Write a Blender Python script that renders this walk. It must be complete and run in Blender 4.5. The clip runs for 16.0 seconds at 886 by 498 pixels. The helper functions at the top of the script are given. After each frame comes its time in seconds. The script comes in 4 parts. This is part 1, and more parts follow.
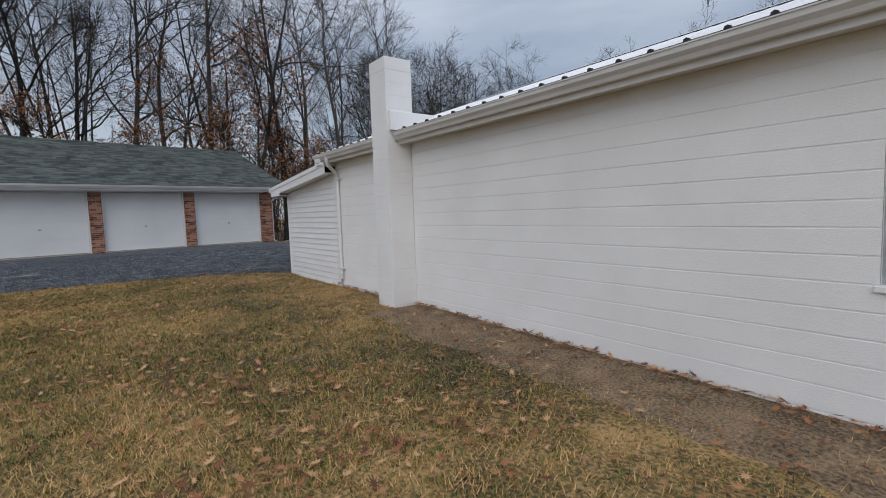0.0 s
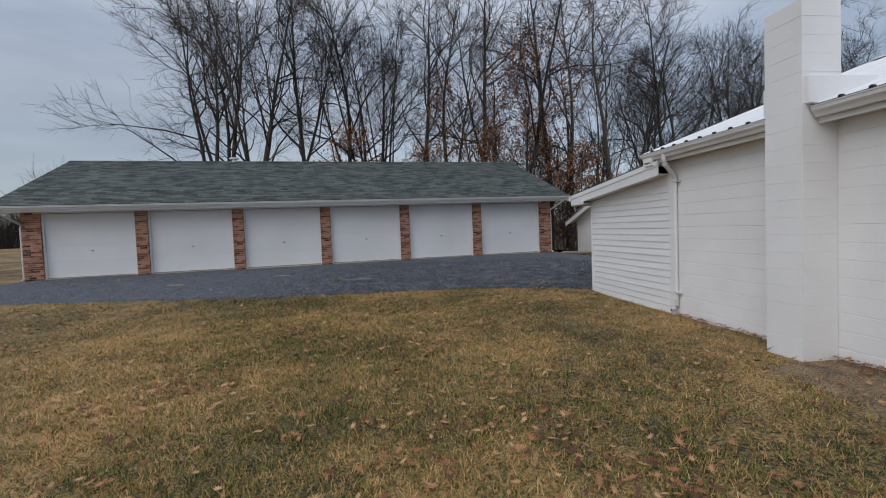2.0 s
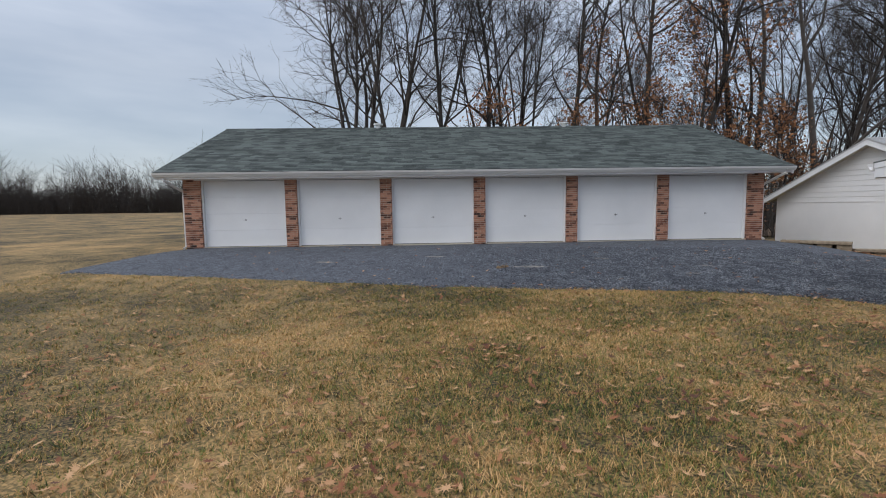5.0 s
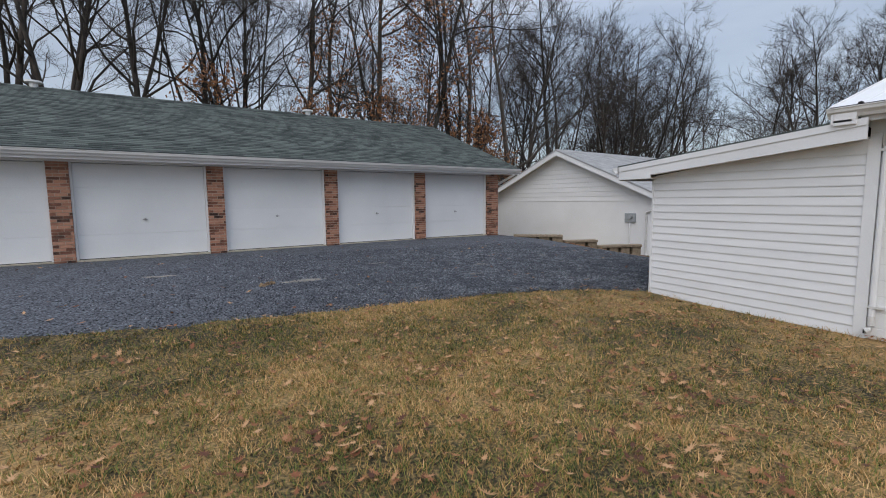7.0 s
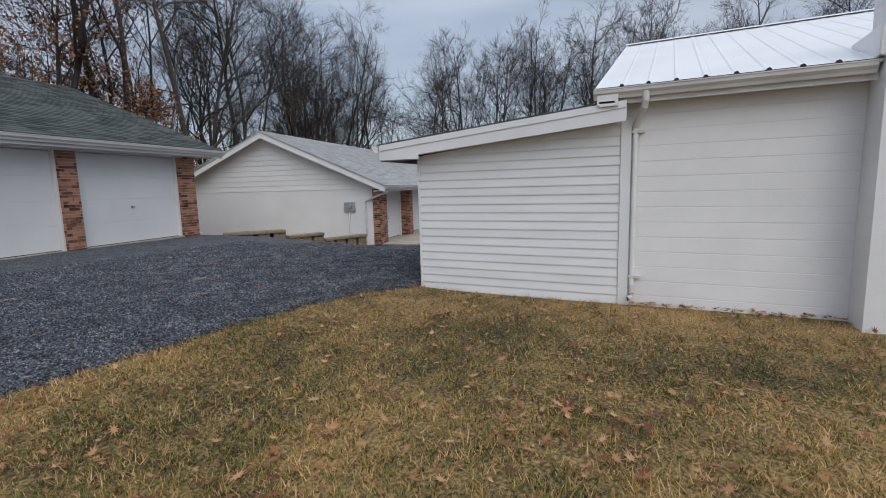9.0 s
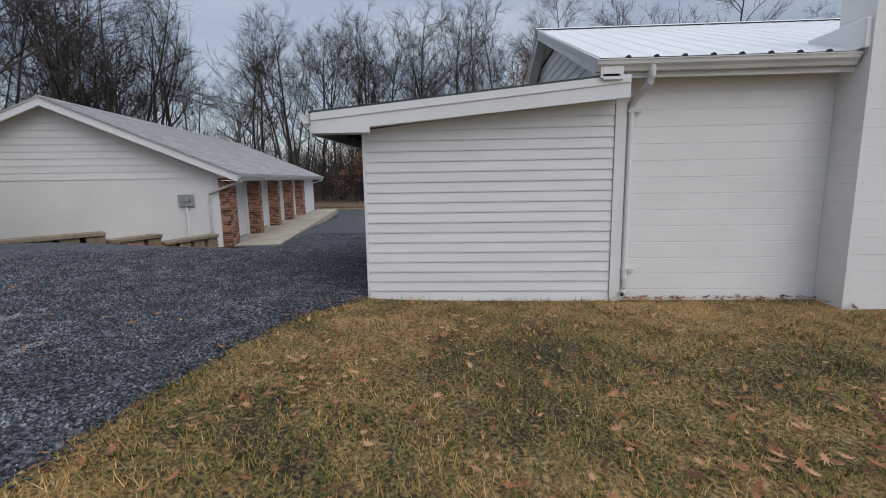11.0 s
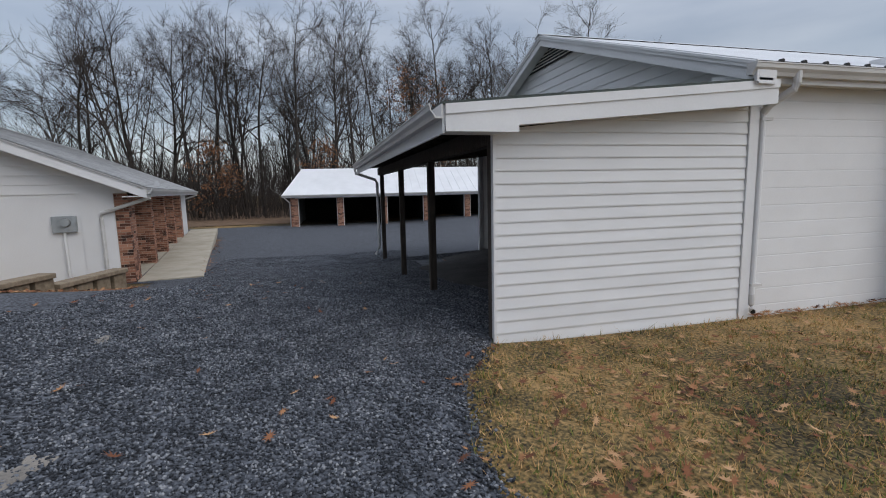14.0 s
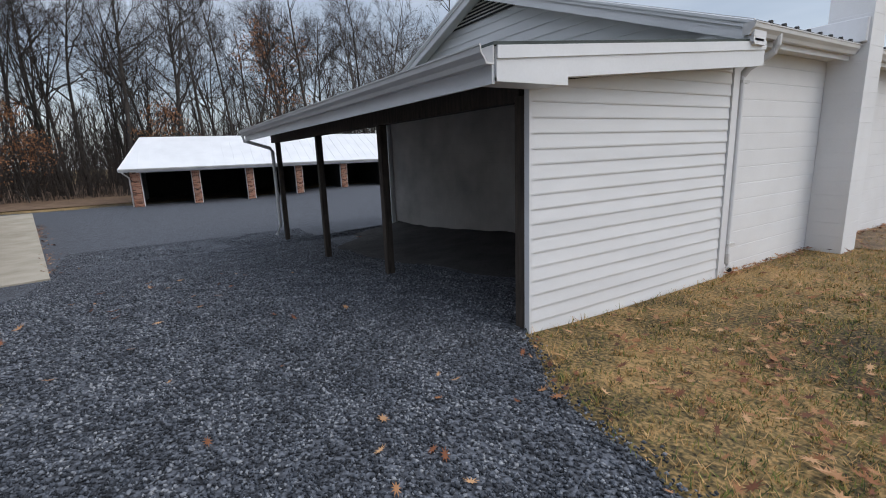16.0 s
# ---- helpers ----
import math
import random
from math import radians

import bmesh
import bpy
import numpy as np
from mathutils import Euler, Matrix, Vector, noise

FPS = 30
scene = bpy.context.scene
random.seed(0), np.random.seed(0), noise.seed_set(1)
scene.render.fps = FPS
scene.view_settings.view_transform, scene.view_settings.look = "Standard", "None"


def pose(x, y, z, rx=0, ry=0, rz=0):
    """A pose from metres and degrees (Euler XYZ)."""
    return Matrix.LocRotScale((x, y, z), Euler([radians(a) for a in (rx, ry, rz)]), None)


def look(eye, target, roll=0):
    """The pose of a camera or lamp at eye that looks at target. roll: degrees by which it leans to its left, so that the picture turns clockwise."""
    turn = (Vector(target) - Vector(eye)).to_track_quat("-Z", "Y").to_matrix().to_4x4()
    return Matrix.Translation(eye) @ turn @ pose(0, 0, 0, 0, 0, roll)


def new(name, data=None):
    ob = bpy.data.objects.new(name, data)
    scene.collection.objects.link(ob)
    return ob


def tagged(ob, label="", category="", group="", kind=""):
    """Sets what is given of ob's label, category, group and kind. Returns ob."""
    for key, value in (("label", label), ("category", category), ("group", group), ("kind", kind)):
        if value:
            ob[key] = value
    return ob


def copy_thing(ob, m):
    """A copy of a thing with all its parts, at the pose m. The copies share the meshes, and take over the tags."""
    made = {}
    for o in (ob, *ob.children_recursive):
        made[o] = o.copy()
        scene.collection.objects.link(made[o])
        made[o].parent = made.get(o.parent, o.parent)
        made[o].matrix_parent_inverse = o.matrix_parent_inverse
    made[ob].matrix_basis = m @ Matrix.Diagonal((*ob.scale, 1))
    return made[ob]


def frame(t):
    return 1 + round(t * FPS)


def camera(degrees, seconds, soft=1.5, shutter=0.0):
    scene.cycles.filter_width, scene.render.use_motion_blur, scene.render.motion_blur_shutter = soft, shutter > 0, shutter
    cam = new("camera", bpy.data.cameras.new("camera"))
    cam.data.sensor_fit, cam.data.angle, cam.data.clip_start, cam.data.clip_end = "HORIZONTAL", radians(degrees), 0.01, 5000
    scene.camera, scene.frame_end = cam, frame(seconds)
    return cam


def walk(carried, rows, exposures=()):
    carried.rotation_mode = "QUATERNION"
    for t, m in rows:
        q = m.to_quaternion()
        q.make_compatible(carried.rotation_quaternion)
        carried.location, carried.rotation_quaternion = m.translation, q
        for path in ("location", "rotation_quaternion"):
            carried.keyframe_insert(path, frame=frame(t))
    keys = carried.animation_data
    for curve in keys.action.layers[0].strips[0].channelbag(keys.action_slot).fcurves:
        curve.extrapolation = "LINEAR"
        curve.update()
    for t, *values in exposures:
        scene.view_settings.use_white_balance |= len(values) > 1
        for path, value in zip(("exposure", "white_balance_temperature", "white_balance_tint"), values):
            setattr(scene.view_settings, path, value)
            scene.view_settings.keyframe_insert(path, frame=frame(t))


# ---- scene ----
cam = camera(87.5, 16.0, soft=1.0)
PATH = [
    (0, (0.081, 0.761, 1.576), (1.231, 2.283, 1.425), -1.9),
    (0.5, (-0.164, 1.192, 1.604), (0.866, 2.800, 1.480), -2.6),
    (1, (-0.301, 1.749, 1.658), (0.515, 3.479, 1.580), -3.2),
    (1.5, (-0.435, 2.268, 1.712), (0.109, 4.103, 1.658), -2.7),
    (2, (-0.718, 2.669, 1.689), (-0.465, 4.564, 1.607), -2.2),
    (2.5, (-0.845, 3.137, 1.799), (-0.845, 5.046, 1.658), -1.6),
    (3, (-1.107, 3.541, 1.773), (-1.286, 5.438, 1.600), -1.1),
    (5.5, (-2.408, 5.818, 1.791), (-2.628, 7.711, 1.614), -0.8),
    (6, (-2.638, 6.353, 1.814), (-2.565, 8.258, 1.642), -0.8),
    (6.5, (-2.876, 6.931, 1.791), (-2.403, 8.776, 1.604), -0.7),
    (7, (-2.931, 7.483, 1.794), (-2.069, 9.181, 1.595), -0.5),
    (7.5, (-2.881, 8.036, 1.780), (-1.689, 9.521, 1.591), -0.4),
    (8, (-2.739, 8.631, 1.800), (-1.328, 9.909, 1.598), -1.0),
    (8.5, (-2.571, 9.221, 1.759), (-0.998, 10.286, 1.528), -1.3),
    (9, (-2.346, 9.718, 1.703), (-0.636, 10.539, 1.450), -1.5),
    (11.5, (-1.274, 12.619, 1.606), (0.616, 12.618, 1.303), -0.9),
    (12, (-1.073, 13.162, 1.617), (0.812, 13.070, 1.299), -0.9),
    (12.5, (-0.850, 13.687, 1.616), (1.028, 13.516, 1.294), -0.6),
    (13, (-0.598, 14.213, 1.615), (1.274, 13.958, 1.304), -0.6),
    (13.5, (-0.307, 14.621, 1.654), (1.555, 14.270, 1.382), -0.8),
    (14, (0.055, 15.005, 1.654), (1.892, 14.526, 1.406), -1.3),
    (14.5, (0.414, 15.328, 1.678), (2.216, 14.728, 1.442), -1.7),
    (15, (0.836, 15.623, 1.680), (2.594, 14.914, 1.416), -1.8),
    (15.5, (1.156, 15.946, 1.685), (2.852, 15.123, 1.360), -1.9),
    (16, (1.425, 16.037, 1.683), (3.020, 15.056, 1.293), -2.2),
]
EXPOSURES = [(0, -0.31), (2, -0.32), (3, -0.08), (5.5, 0.02), (7, -0.04), (8, -0.25), (9, -0.18), (12.5, -0.28), (14.5, -0.2), (15.5, -0.1), (16, 0.06)]
walk(cam, [(t, look(eye, target, roll)) for t, eye, target, roll in PATH], EXPOSURES)

# ---- overcast sky and a veiled sun ----
world = bpy.data.worlds.new("sky")
scene.world = world
world.use_nodes = True
wn, wl = world.node_tree.nodes, world.node_tree.links
wn.clear()
SUN_UP, SUN_AZ = 40.0, 228.0
nishita = wn.new("ShaderNodeTexSky")
nishita.sky_type, nishita.sun_disc = "NISHITA", False
nishita.sun_elevation, nishita.sun_rotation = radians(SUN_UP), radians(SUN_AZ)
geo_w = wn.new("ShaderNodeTexCoord")
sep_w = wn.new("ShaderNodeSeparateXYZ")
wl.new(geo_w.outputs["Generated"], sep_w.inputs[0])
map_w = wn.new("ShaderNodeMapping")
map_w.inputs["Scale"].default_value = (1.0, 1.0, 4.5)
wl.new(geo_w.outputs["Generated"], map_w.inputs[0])
cloud = wn.new("ShaderNodeTexNoise")
cloud.inputs["Scale"].default_value, cloud.inputs["Detail"].default_value, cloud.inputs["Roughness"].default_value = 2.2, 5, 0.5
wl.new(map_w.outputs[0], cloud.inputs["Vector"])
cramp = wn.new("ShaderNodeValToRGB")
cramp.color_ramp.elements[0].position, cramp.color_ramp.elements[1].position = 0.35, 0.68
cramp.color_ramp.elements[0].color = (0.375, 0.42, 0.50, 1)
cramp.color_ramp.elements[1].color = (0.60, 0.63, 0.69, 1)
wl.new(cloud.outputs["Fac"], cramp.inputs[0])
rise = wn.new("ShaderNodeMapRange")
rise.inputs["From Min"].default_value, rise.inputs["From Max"].default_value = 0.25, 1.0
rise.inputs["To Min"].default_value, rise.inputs["To Max"].default_value = 0.86, 2.75
wl.new(sep_w.outputs["Z"], rise.inputs["Value"])
mul_w = wn.new("ShaderNodeVectorMath")
mul_w.operation = "SCALE"
wl.new(cramp.outputs[0], mul_w.inputs[0])
wl.new(rise.outputs[0], mul_w.inputs["Scale"])
bg_sky, bg_cloud, add_w, out_w = wn.new("ShaderNodeBackground"), wn.new("ShaderNodeBackground"), wn.new("ShaderNodeAddShader"), wn.new("ShaderNodeOutputWorld")
bg_sky.inputs["Strength"].default_value, bg_cloud.inputs["Strength"].default_value = 0.05, 0.85
wl.new(nishita.outputs[0], bg_sky.inputs["Color"])
wl.new(mul_w.outputs[0], bg_cloud.inputs["Color"])
wl.new(bg_sky.outputs[0], add_w.inputs[0])
wl.new(bg_cloud.outputs[0], add_w.inputs[1])
wl.new(add_w.outputs[0], out_w.inputs[0])
sun = new("sun", bpy.data.lights.new("sun", "SUN"))
sun.data.energy, sun.data.angle, sun.data.color = 1.1, radians(50), (1.0, 0.95, 0.88)
az = radians(SUN_AZ)
sun.matrix_world = look((0, 0, 0), (-math.sin(az) * math.cos(radians(SUN_UP)), -math.cos(az) * math.cos(radians(SUN_UP)), -math.sin(radians(SUN_UP))))


# ---- materials ----
def material(name, dark, light, scale=3.0, rough=0.7, bump=0.0, bscale=60.0, metal=0.0, fine=0.25, vary="", spread=0.25, stretch=(1, 1, 1), far=None, big=0.0, lo=0.3, hi=0.7):
    """Two-scale mottled surface; vary: '' or 'island' or 'object' for piece-to-piece tone."""
    m = bpy.data.materials.new(name)
    m.use_nodes = True
    n, l = m.node_tree.nodes, m.node_tree.links
    bsdf = n["Principled BSDF"]
    bsdf.inputs["Roughness"].default_value, bsdf.inputs["Metallic"].default_value = rough, metal
    geo = n.new("ShaderNodeNewGeometry")
    mp = n.new("ShaderNodeMapping")
    mp.inputs["Scale"].default_value = stretch
    l.new(geo.outputs["Position"], mp.inputs[0])
    a = n.new("ShaderNodeTexNoise")
    a.inputs["Scale"].default_value, a.inputs["Detail"].default_value = scale, 6
    b = n.new("ShaderNodeTexNoise")
    b.inputs["Scale"].default_value, b.inputs["Detail"].default_value = bscale, 3
    for t in (a, b):
        l.new(mp.outputs[0], t.inputs["Vector"])
    mix = n.new("ShaderNodeMix")
    mix.data_type = "FLOAT"
    mix.inputs[0].default_value = fine
    l.new(a.outputs["Fac"], mix.inputs[2])
    l.new(b.outputs["Fac"], mix.inputs[3])
    fac = mix.outputs[0]
    if vary:
        rnd = geo.outputs["Random Per Island"]
        if vary == "object":
            rnd = n.new("ShaderNodeObjectInfo").outputs["Random"]
        mr = n.new("ShaderNodeMapRange")
        mr.inputs["To Min"].default_value, mr.inputs["To Max"].default_value = -spread, spread
        l.new(rnd, mr.inputs["Value"])
        add = n.new("ShaderNodeMath")
        add.operation = "ADD"
        l.new(fac, add.inputs[0])
        l.new(mr.outputs[0], add.inputs[1])
        fac = add.outputs[0]
    if big:
        c = n.new("ShaderNodeTexNoise")
        c.inputs["Scale"].default_value, c.inputs["Detail"].default_value = big, 3
        l.new(geo.outputs["Position"], c.inputs["Vector"])
        mm = n.new("ShaderNodeMapRange")
        mm.inputs["From Min"].default_value, mm.inputs["From Max"].default_value = 0.3, 0.7
        mm.inputs["To Min"].default_value, mm.inputs["To Max"].default_value = -0.12, 0.12
        l.new(c.outputs["Fac"], mm.inputs["Value"])
        ad = n.new("ShaderNodeMath")
        ad.operation = "ADD"
        l.new(fac, ad.inputs[0])
        l.new(mm.outputs[0], ad.inputs[1])
        fac = ad.outputs[0]
    ramp = n.new("ShaderNodeValToRGB")
    ramp.color_ramp.elements[0].position, ramp.color_ramp.elements[1].position = lo, hi
    ramp.color_ramp.elements[0].color, ramp.color_ramp.elements[1].color = (*dark, 1), (*light, 1)
    if far:
        for pos, col in far:
            e = ramp.color_ramp.elements.new(pos)
            e.color = (*col, 1)
    l.new(fac, ramp.inputs[0])
    l.new(ramp.outputs[0], bsdf.inputs["Base Color"])
    if bump:
        bp = n.new("ShaderNodeBump")
        bp.inputs["Strength"].default_value, bp.inputs["Distance"].default_value = bump, 0.01
        l.new(b.outputs["Fac"], bp.inputs["Height"])
        l.new(bp.outputs[0], bsdf.inputs["Normal"])
    return m


def rgb(v, k=1.0, tint=(1, 1, 1)):
    return tuple(v * k * c for c in tint)


WHITE = (0.98, 0.985, 1.0)
paint_block = material("painted_block", rgb(0.71, 1, (0.99, 0.985, 0.985)), rgb(0.81, 1, (0.99, 0.99, 0.995)), 1.2, 0.75, 0.35, 90, fine=0.3, vary="object", spread=0.012, big=0.35)
paint_mortar = material("painted_mortar", rgb(0.66), rgb(0.76), 2, 0.8, 0.3, 120)
vinyl = material("white_vinyl_siding", rgb(0.71, 1, WHITE), rgb(0.80, 1, WHITE), 0.9, 0.45, 0.12, 35, stretch=(1, 1, 6), vary="object", spread=0.07)
trim_white = material("white_trim_metal", rgb(0.70, 1, WHITE), rgb(0.80, 1, WHITE), 1.5, 0.4, 0.05, 40)
soffit_mat = material("soffit_cream", rgb(0.62, 1, (1, 0.98, 0.93)), rgb(0.70, 1, (1, 0.98, 0.93)), 2, 0.6, 0.1, 50)
gutter_mat = material("aluminium_gutter_white", rgb(0.52, 1, (1, 0.985, 0.97)), rgb(0.68, 1, (1, 0.985, 0.97)), 1.2, 0.35, 0.05, 30, stretch=(1, 1, 5))
roof_metal = material("white_metal_roof", rgb(0.72, 1, WHITE), rgb(0.82, 1, WHITE), 1.0, 0.35, 0.08, 25)
roof_grey = material("light_grey_shingle", rgb(0.30), rgb(0.42), 2.0, 0.9, 0.6, 70, vary="island", spread=0.15)
shingle_mat = material("dark_green_grey_shingle", (0.028, 0.036, 0.034), (0.100, 0.118, 0.110), 2.2, 0.92, 0.7, 90, fine=0.35, vary="island", spread=0.22)
brick_mat = material("red_brick", (0.17, 0.072, 0.047), (0.44, 0.225, 0.15), 5, 0.9, 0.6, 80, fine=0.25, vary="island", spread=0.38, far=[(0.06, (0.02, 0.015, 0.014)), (0.14, (0.09, 0.045, 0.032))])
mortar_mat = material("brick_mortar", (0.40, 0.33, 0.27), (0.55, 0.47, 0.39), 6, 0.95, 0.4, 100)
door_mat = material("white_garage_door", rgb(0.68, 1, WHITE), rgb(0.78, 1, WHITE), 0.8, 0.5, 0.15, 45, vary="object", spread=0.06)
stucco = material("white_painted_plaster", rgb(0.70, 1, WHITE), rgb(0.80, 1, WHITE), 0.7, 0.8, 0.3, 60, big=0.4)
# near-black tone that puts the shade of the open bays into their surfaces
shaded_bay = material("dark_garage_interior", (0.02, 0.02, 0.02), (0.05, 0.048, 0.045), 1.5, 0.9, 0.2, 40)
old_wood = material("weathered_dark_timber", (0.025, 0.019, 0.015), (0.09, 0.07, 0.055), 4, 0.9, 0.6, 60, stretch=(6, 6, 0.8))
tan_wood = material("weathered_tan_timber", (0.16, 0.12, 0.08), (0.34, 0.27, 0.19), 3, 0.9, 0.5, 60, stretch=(4, 0.8, 4))
# grey block for the north wall, darker than the white west wall
under_block = material("dirty_grey_block", (0.30, 0.29, 0.275), (0.52, 0.505, 0.48), 1.5, 0.9, 0.5, 70, vary="object", spread=0.12, big=0.5)
concrete = material("tan_concrete", (0.34, 0.30, 0.23), (0.47, 0.42, 0.34), 2.0, 0.9, 0.4, 60, big=0.5)
black_metal = material("black_closure_strip", (0.010, 0.010, 0.011), (0.03, 0.03, 0.03), 8, 0.7)
grey_metal = material("grey_meter_metal", (0.30, 0.33, 0.35), (0.44, 0.47, 0.49), 6, 0.4, 0.05, 60, metal=0.3)
chrome = material("dull_steel", (0.25, 0.25, 0.25), (0.4, 0.4, 0.4), 10, 0.35, metal=0.9)
bark = material("grey_brown_bark", (0.018, 0.015, 0.013), (0.078, 0.066, 0.058), 2.0, 0.95, 0.5, 25, vary="object", spread=0.18)
twig_mat = material("dark_twigs", (0.022, 0.018, 0.016), (0.070, 0.056, 0.048), 1.5, 0.95, vary="object", spread=0.18)
brown_leaf = material("dry_brown_oak_leaves", (0.14, 0.058, 0.024), (0.36, 0.17, 0.075), 3, 0.85, vary="island", spread=0.25)
fallen_leaf = material("fallen_tan_leaves", (0.085, 0.030, 0.014), (0.50, 0.29, 0.145), 4, 0.8, 0.2, 60, vary="island", spread=0.5, lo=0.08, hi=0.96, far=[(0.35, (0.21, 0.072, 0.028)), (0.66, (0.33, 0.15, 0.062))])
grass_blade = material("winter_grass_blades", (0.030, 0.042, 0.010), (0.64, 0.40, 0.18), 1.6, 0.85, bscale=13.0, fine=0.55, vary="island", spread=0.22, big=0.33, lo=0.30, hi=0.72, far=[(0.38, (0.105, 0.145, 0.024)), (0.46, (0.200, 0.190, 0.040)), (0.53, (0.33, 0.205, 0.062)), (0.62, (0.42, 0.235, 0.085))])
stone_mat = material("blue_grey_crushed_stone", (0.014, 0.017, 0.023), (0.128, 0.141, 0.166), 3, 0.75, 0.3, 90, vary="island", spread=0.38, lo=0.22, far=[(0.5, (0.056, 0.064, 0.080)), (0.95, (0.32, 0.33, 0.35))])
lawn_mat = material("winter_lawn_turf", (0.026, 0.020, 0.010), (0.38, 0.235, 0.095), 2.5, 1.0, 1.0, 34, fine=0.68, big=0.33, far=[(0.5, (0.150, 0.105, 0.040))], lo=0.37, hi=0.64)
gravel_mat = material("blue_grey_gravel", (0.006, 0.007, 0.010), (0.150, 0.162, 0.190), 5.0, 0.9, 1.0, 30, fine=0.82, lo=0.38, hi=0.66)
sand_mat = material("pale_dust_patch", (0.15, 0.138, 0.125), (0.33, 0.295, 0.255), 5, 0.95, 0.6, 60)
soil_mat = material("dark_soil", (0.012, 0.012, 0.013), (0.080, 0.075, 0.072), 2.0, 1.0, 1.0, 45, fine=0.6)
thatch = material("dead_brown_thatch", (0.055, 0.038, 0.024), (0.33, 0.225, 0.135), 3.0, 1.0, 1.0, 40, fine=0.65, lo=0.36, hi=0.66)
litter = material("forest_leaf_litter", (0.08, 0.048, 0.028), (0.24, 0.15, 0.088), 1.5, 1.0, 0.8, 30, fine=0.4)
glass_dark = bpy.data.materials.new("window_glass")
glass_dark.use_nodes = True
gb = glass_dark.node_tree.nodes["Principled BSDF"]
gb.inputs["Base Color"].default_value = (0.02, 0.022, 0.025, 1)
gb.inputs["Roughness"].default_value = 0.05


# ---- mesh helpers ----
class Geo:
    def __init__(self):
        self.v, self.f = [], []

    def add(self, verts, faces):
        k = len(self.v)
        self.v += [tuple(p) for p in verts]
        self.f += [tuple(k + i for i in q) for q in faces]
        return self

    def box(self, x0, x1, y0, y1, z0, z1):
        return self.add([(x0, y0, z0), (x1, y0, z0), (x1, y1, z0), (x0, y1, z0), (x0, y0, z1), (x1, y0, z1), (x1, y1, z1), (x0, y1, z1)],
                        [(3, 2, 1, 0), (4, 5, 6, 7), (0, 1, 5, 4), (1, 2, 6, 5), (2, 3, 7, 6), (3, 0, 4, 7)])

    def prism(self, outline, axis, a, b):
        """An outline in the two other axes (in x, y, z order), drawn out along axis from a to b."""
        n = len(outline)
        pts = []
        for w in (a, b):
            for p, q in outline:
                pts.append({"x": (w, p, q), "y": (p, w, q), "z": (p, q, w)}[axis])
        faces = [tuple(range(n)), tuple(range(2 * n - 1, n - 1, -1))]
        faces += [(i, n + i, n + (i + 1) % n, (i + 1) % n) for i in range(n)]
        return self.add(pts, faces)

    def tube(self, points, radius, sides=10):
        pts = [Vector(p) for p in points]
        k = len(self.v)
        for i, p in enumerate(pts):
            d = (pts[min(i + 1, len(pts) - 1)] - pts[max(i - 1, 0)]).normalized()
            u = d.orthogonal().normalized() if abs(d.z) > 0.95 else d.cross(Vector((0, 0, 1))).normalized()
            w = d.cross(u)
            for s in range(sides):
                a = 2 * math.pi * s / sides
                self.v.append(tuple(p + radius * (math.cos(a) * u + math.sin(a) * w)))
        for i in range(len(pts) - 1):
            for s in range(sides):
                a, b = k + i * sides + s, k + i * sides + (s + 1) % sides
                self.f.append((a, b, b + sides, a + sides))
        self.f.append(tuple(range(k, k + sides)))
        self.f.append(tuple(range(len(self.v) - sides, len(self.v))))
        return self


def mesh_of(name, verts, faces, mat):
    me = bpy.data.meshes.new(name)
    me.from_pydata([tuple(v) for v in verts], [], faces)
    me.materials.append(mat)
    bm = bmesh.new()
    bm.from_mesh(me)
    bmesh.ops.recalc_face_normals(bm, faces=bm.faces)
    bm.to_mesh(me)
    bm.free()
    return me


def big_mesh(name, verts, loops, per, mat):
    """Many faces of per corners each, from arrays."""
    verts, loops = np.asarray(verts, dtype=np.float32), np.asarray(loops, dtype=np.int32).reshape(-1)
    me = bpy.data.meshes.new(name)
    me.vertices.add(len(verts))
    me.vertices.foreach_set("co", verts.reshape(-1))
    me.loops.add(len(loops))
    me.loops.foreach_set("vertex_index", loops)
    count = len(loops) // per
    me.polygons.add(count)
    me.polygons.foreach_set("loop_start", np.arange(0, count * per, per, dtype=np.int32))
    me.polygons.foreach_set("loop_total", np.full(count, per, dtype=np.int32))
    me.materials.append(mat)
    me.update(calc_edges=True)
    return me


def origin_of(ob):
    p = Vector((0, 0, 0))
    while ob:
        p += Vector(ob.location)
        ob = ob.parent
    return p


def part(name, g, mat, parent=None, label="", at=None, bevel=0.0):
    """One mesh object from a Geo given in the world's metres; its origin lies at its parent's, or at `at`."""
    base = origin_of(parent) if parent else Vector((0, 0, 0))
    here = Vector(at) if at else base
    me = mesh_of(name, [Vector(v) - here for v in g.v], g.f, mat)
    if bevel:
        bm = bmesh.new()
        bm.from_mesh(me)
        bmesh.ops.bevel(bm, geom=[e for e in bm.edges if e.calc_face_angle(0) > 0.5], offset=bevel, segments=1, affect="EDGES")
        bm.to_mesh(me)
        bm.free()
    ob = new(name, me)
    ob.location = here - base
    if parent:
        ob.parent = parent
    if label:
        ob["label"] = label
    return ob


def thing(name, at, label, category, group="", kind=""):
    ob = new(name)
    ob.location = at
    ob.empty_display_size = 0.2
    return tagged(ob, label, category, group, kind)


def smooth(a, b, v):
    t = min(1.0, max(0.0, (v - a) / (b - a)))
    return t * t * (3 - 2 * t)


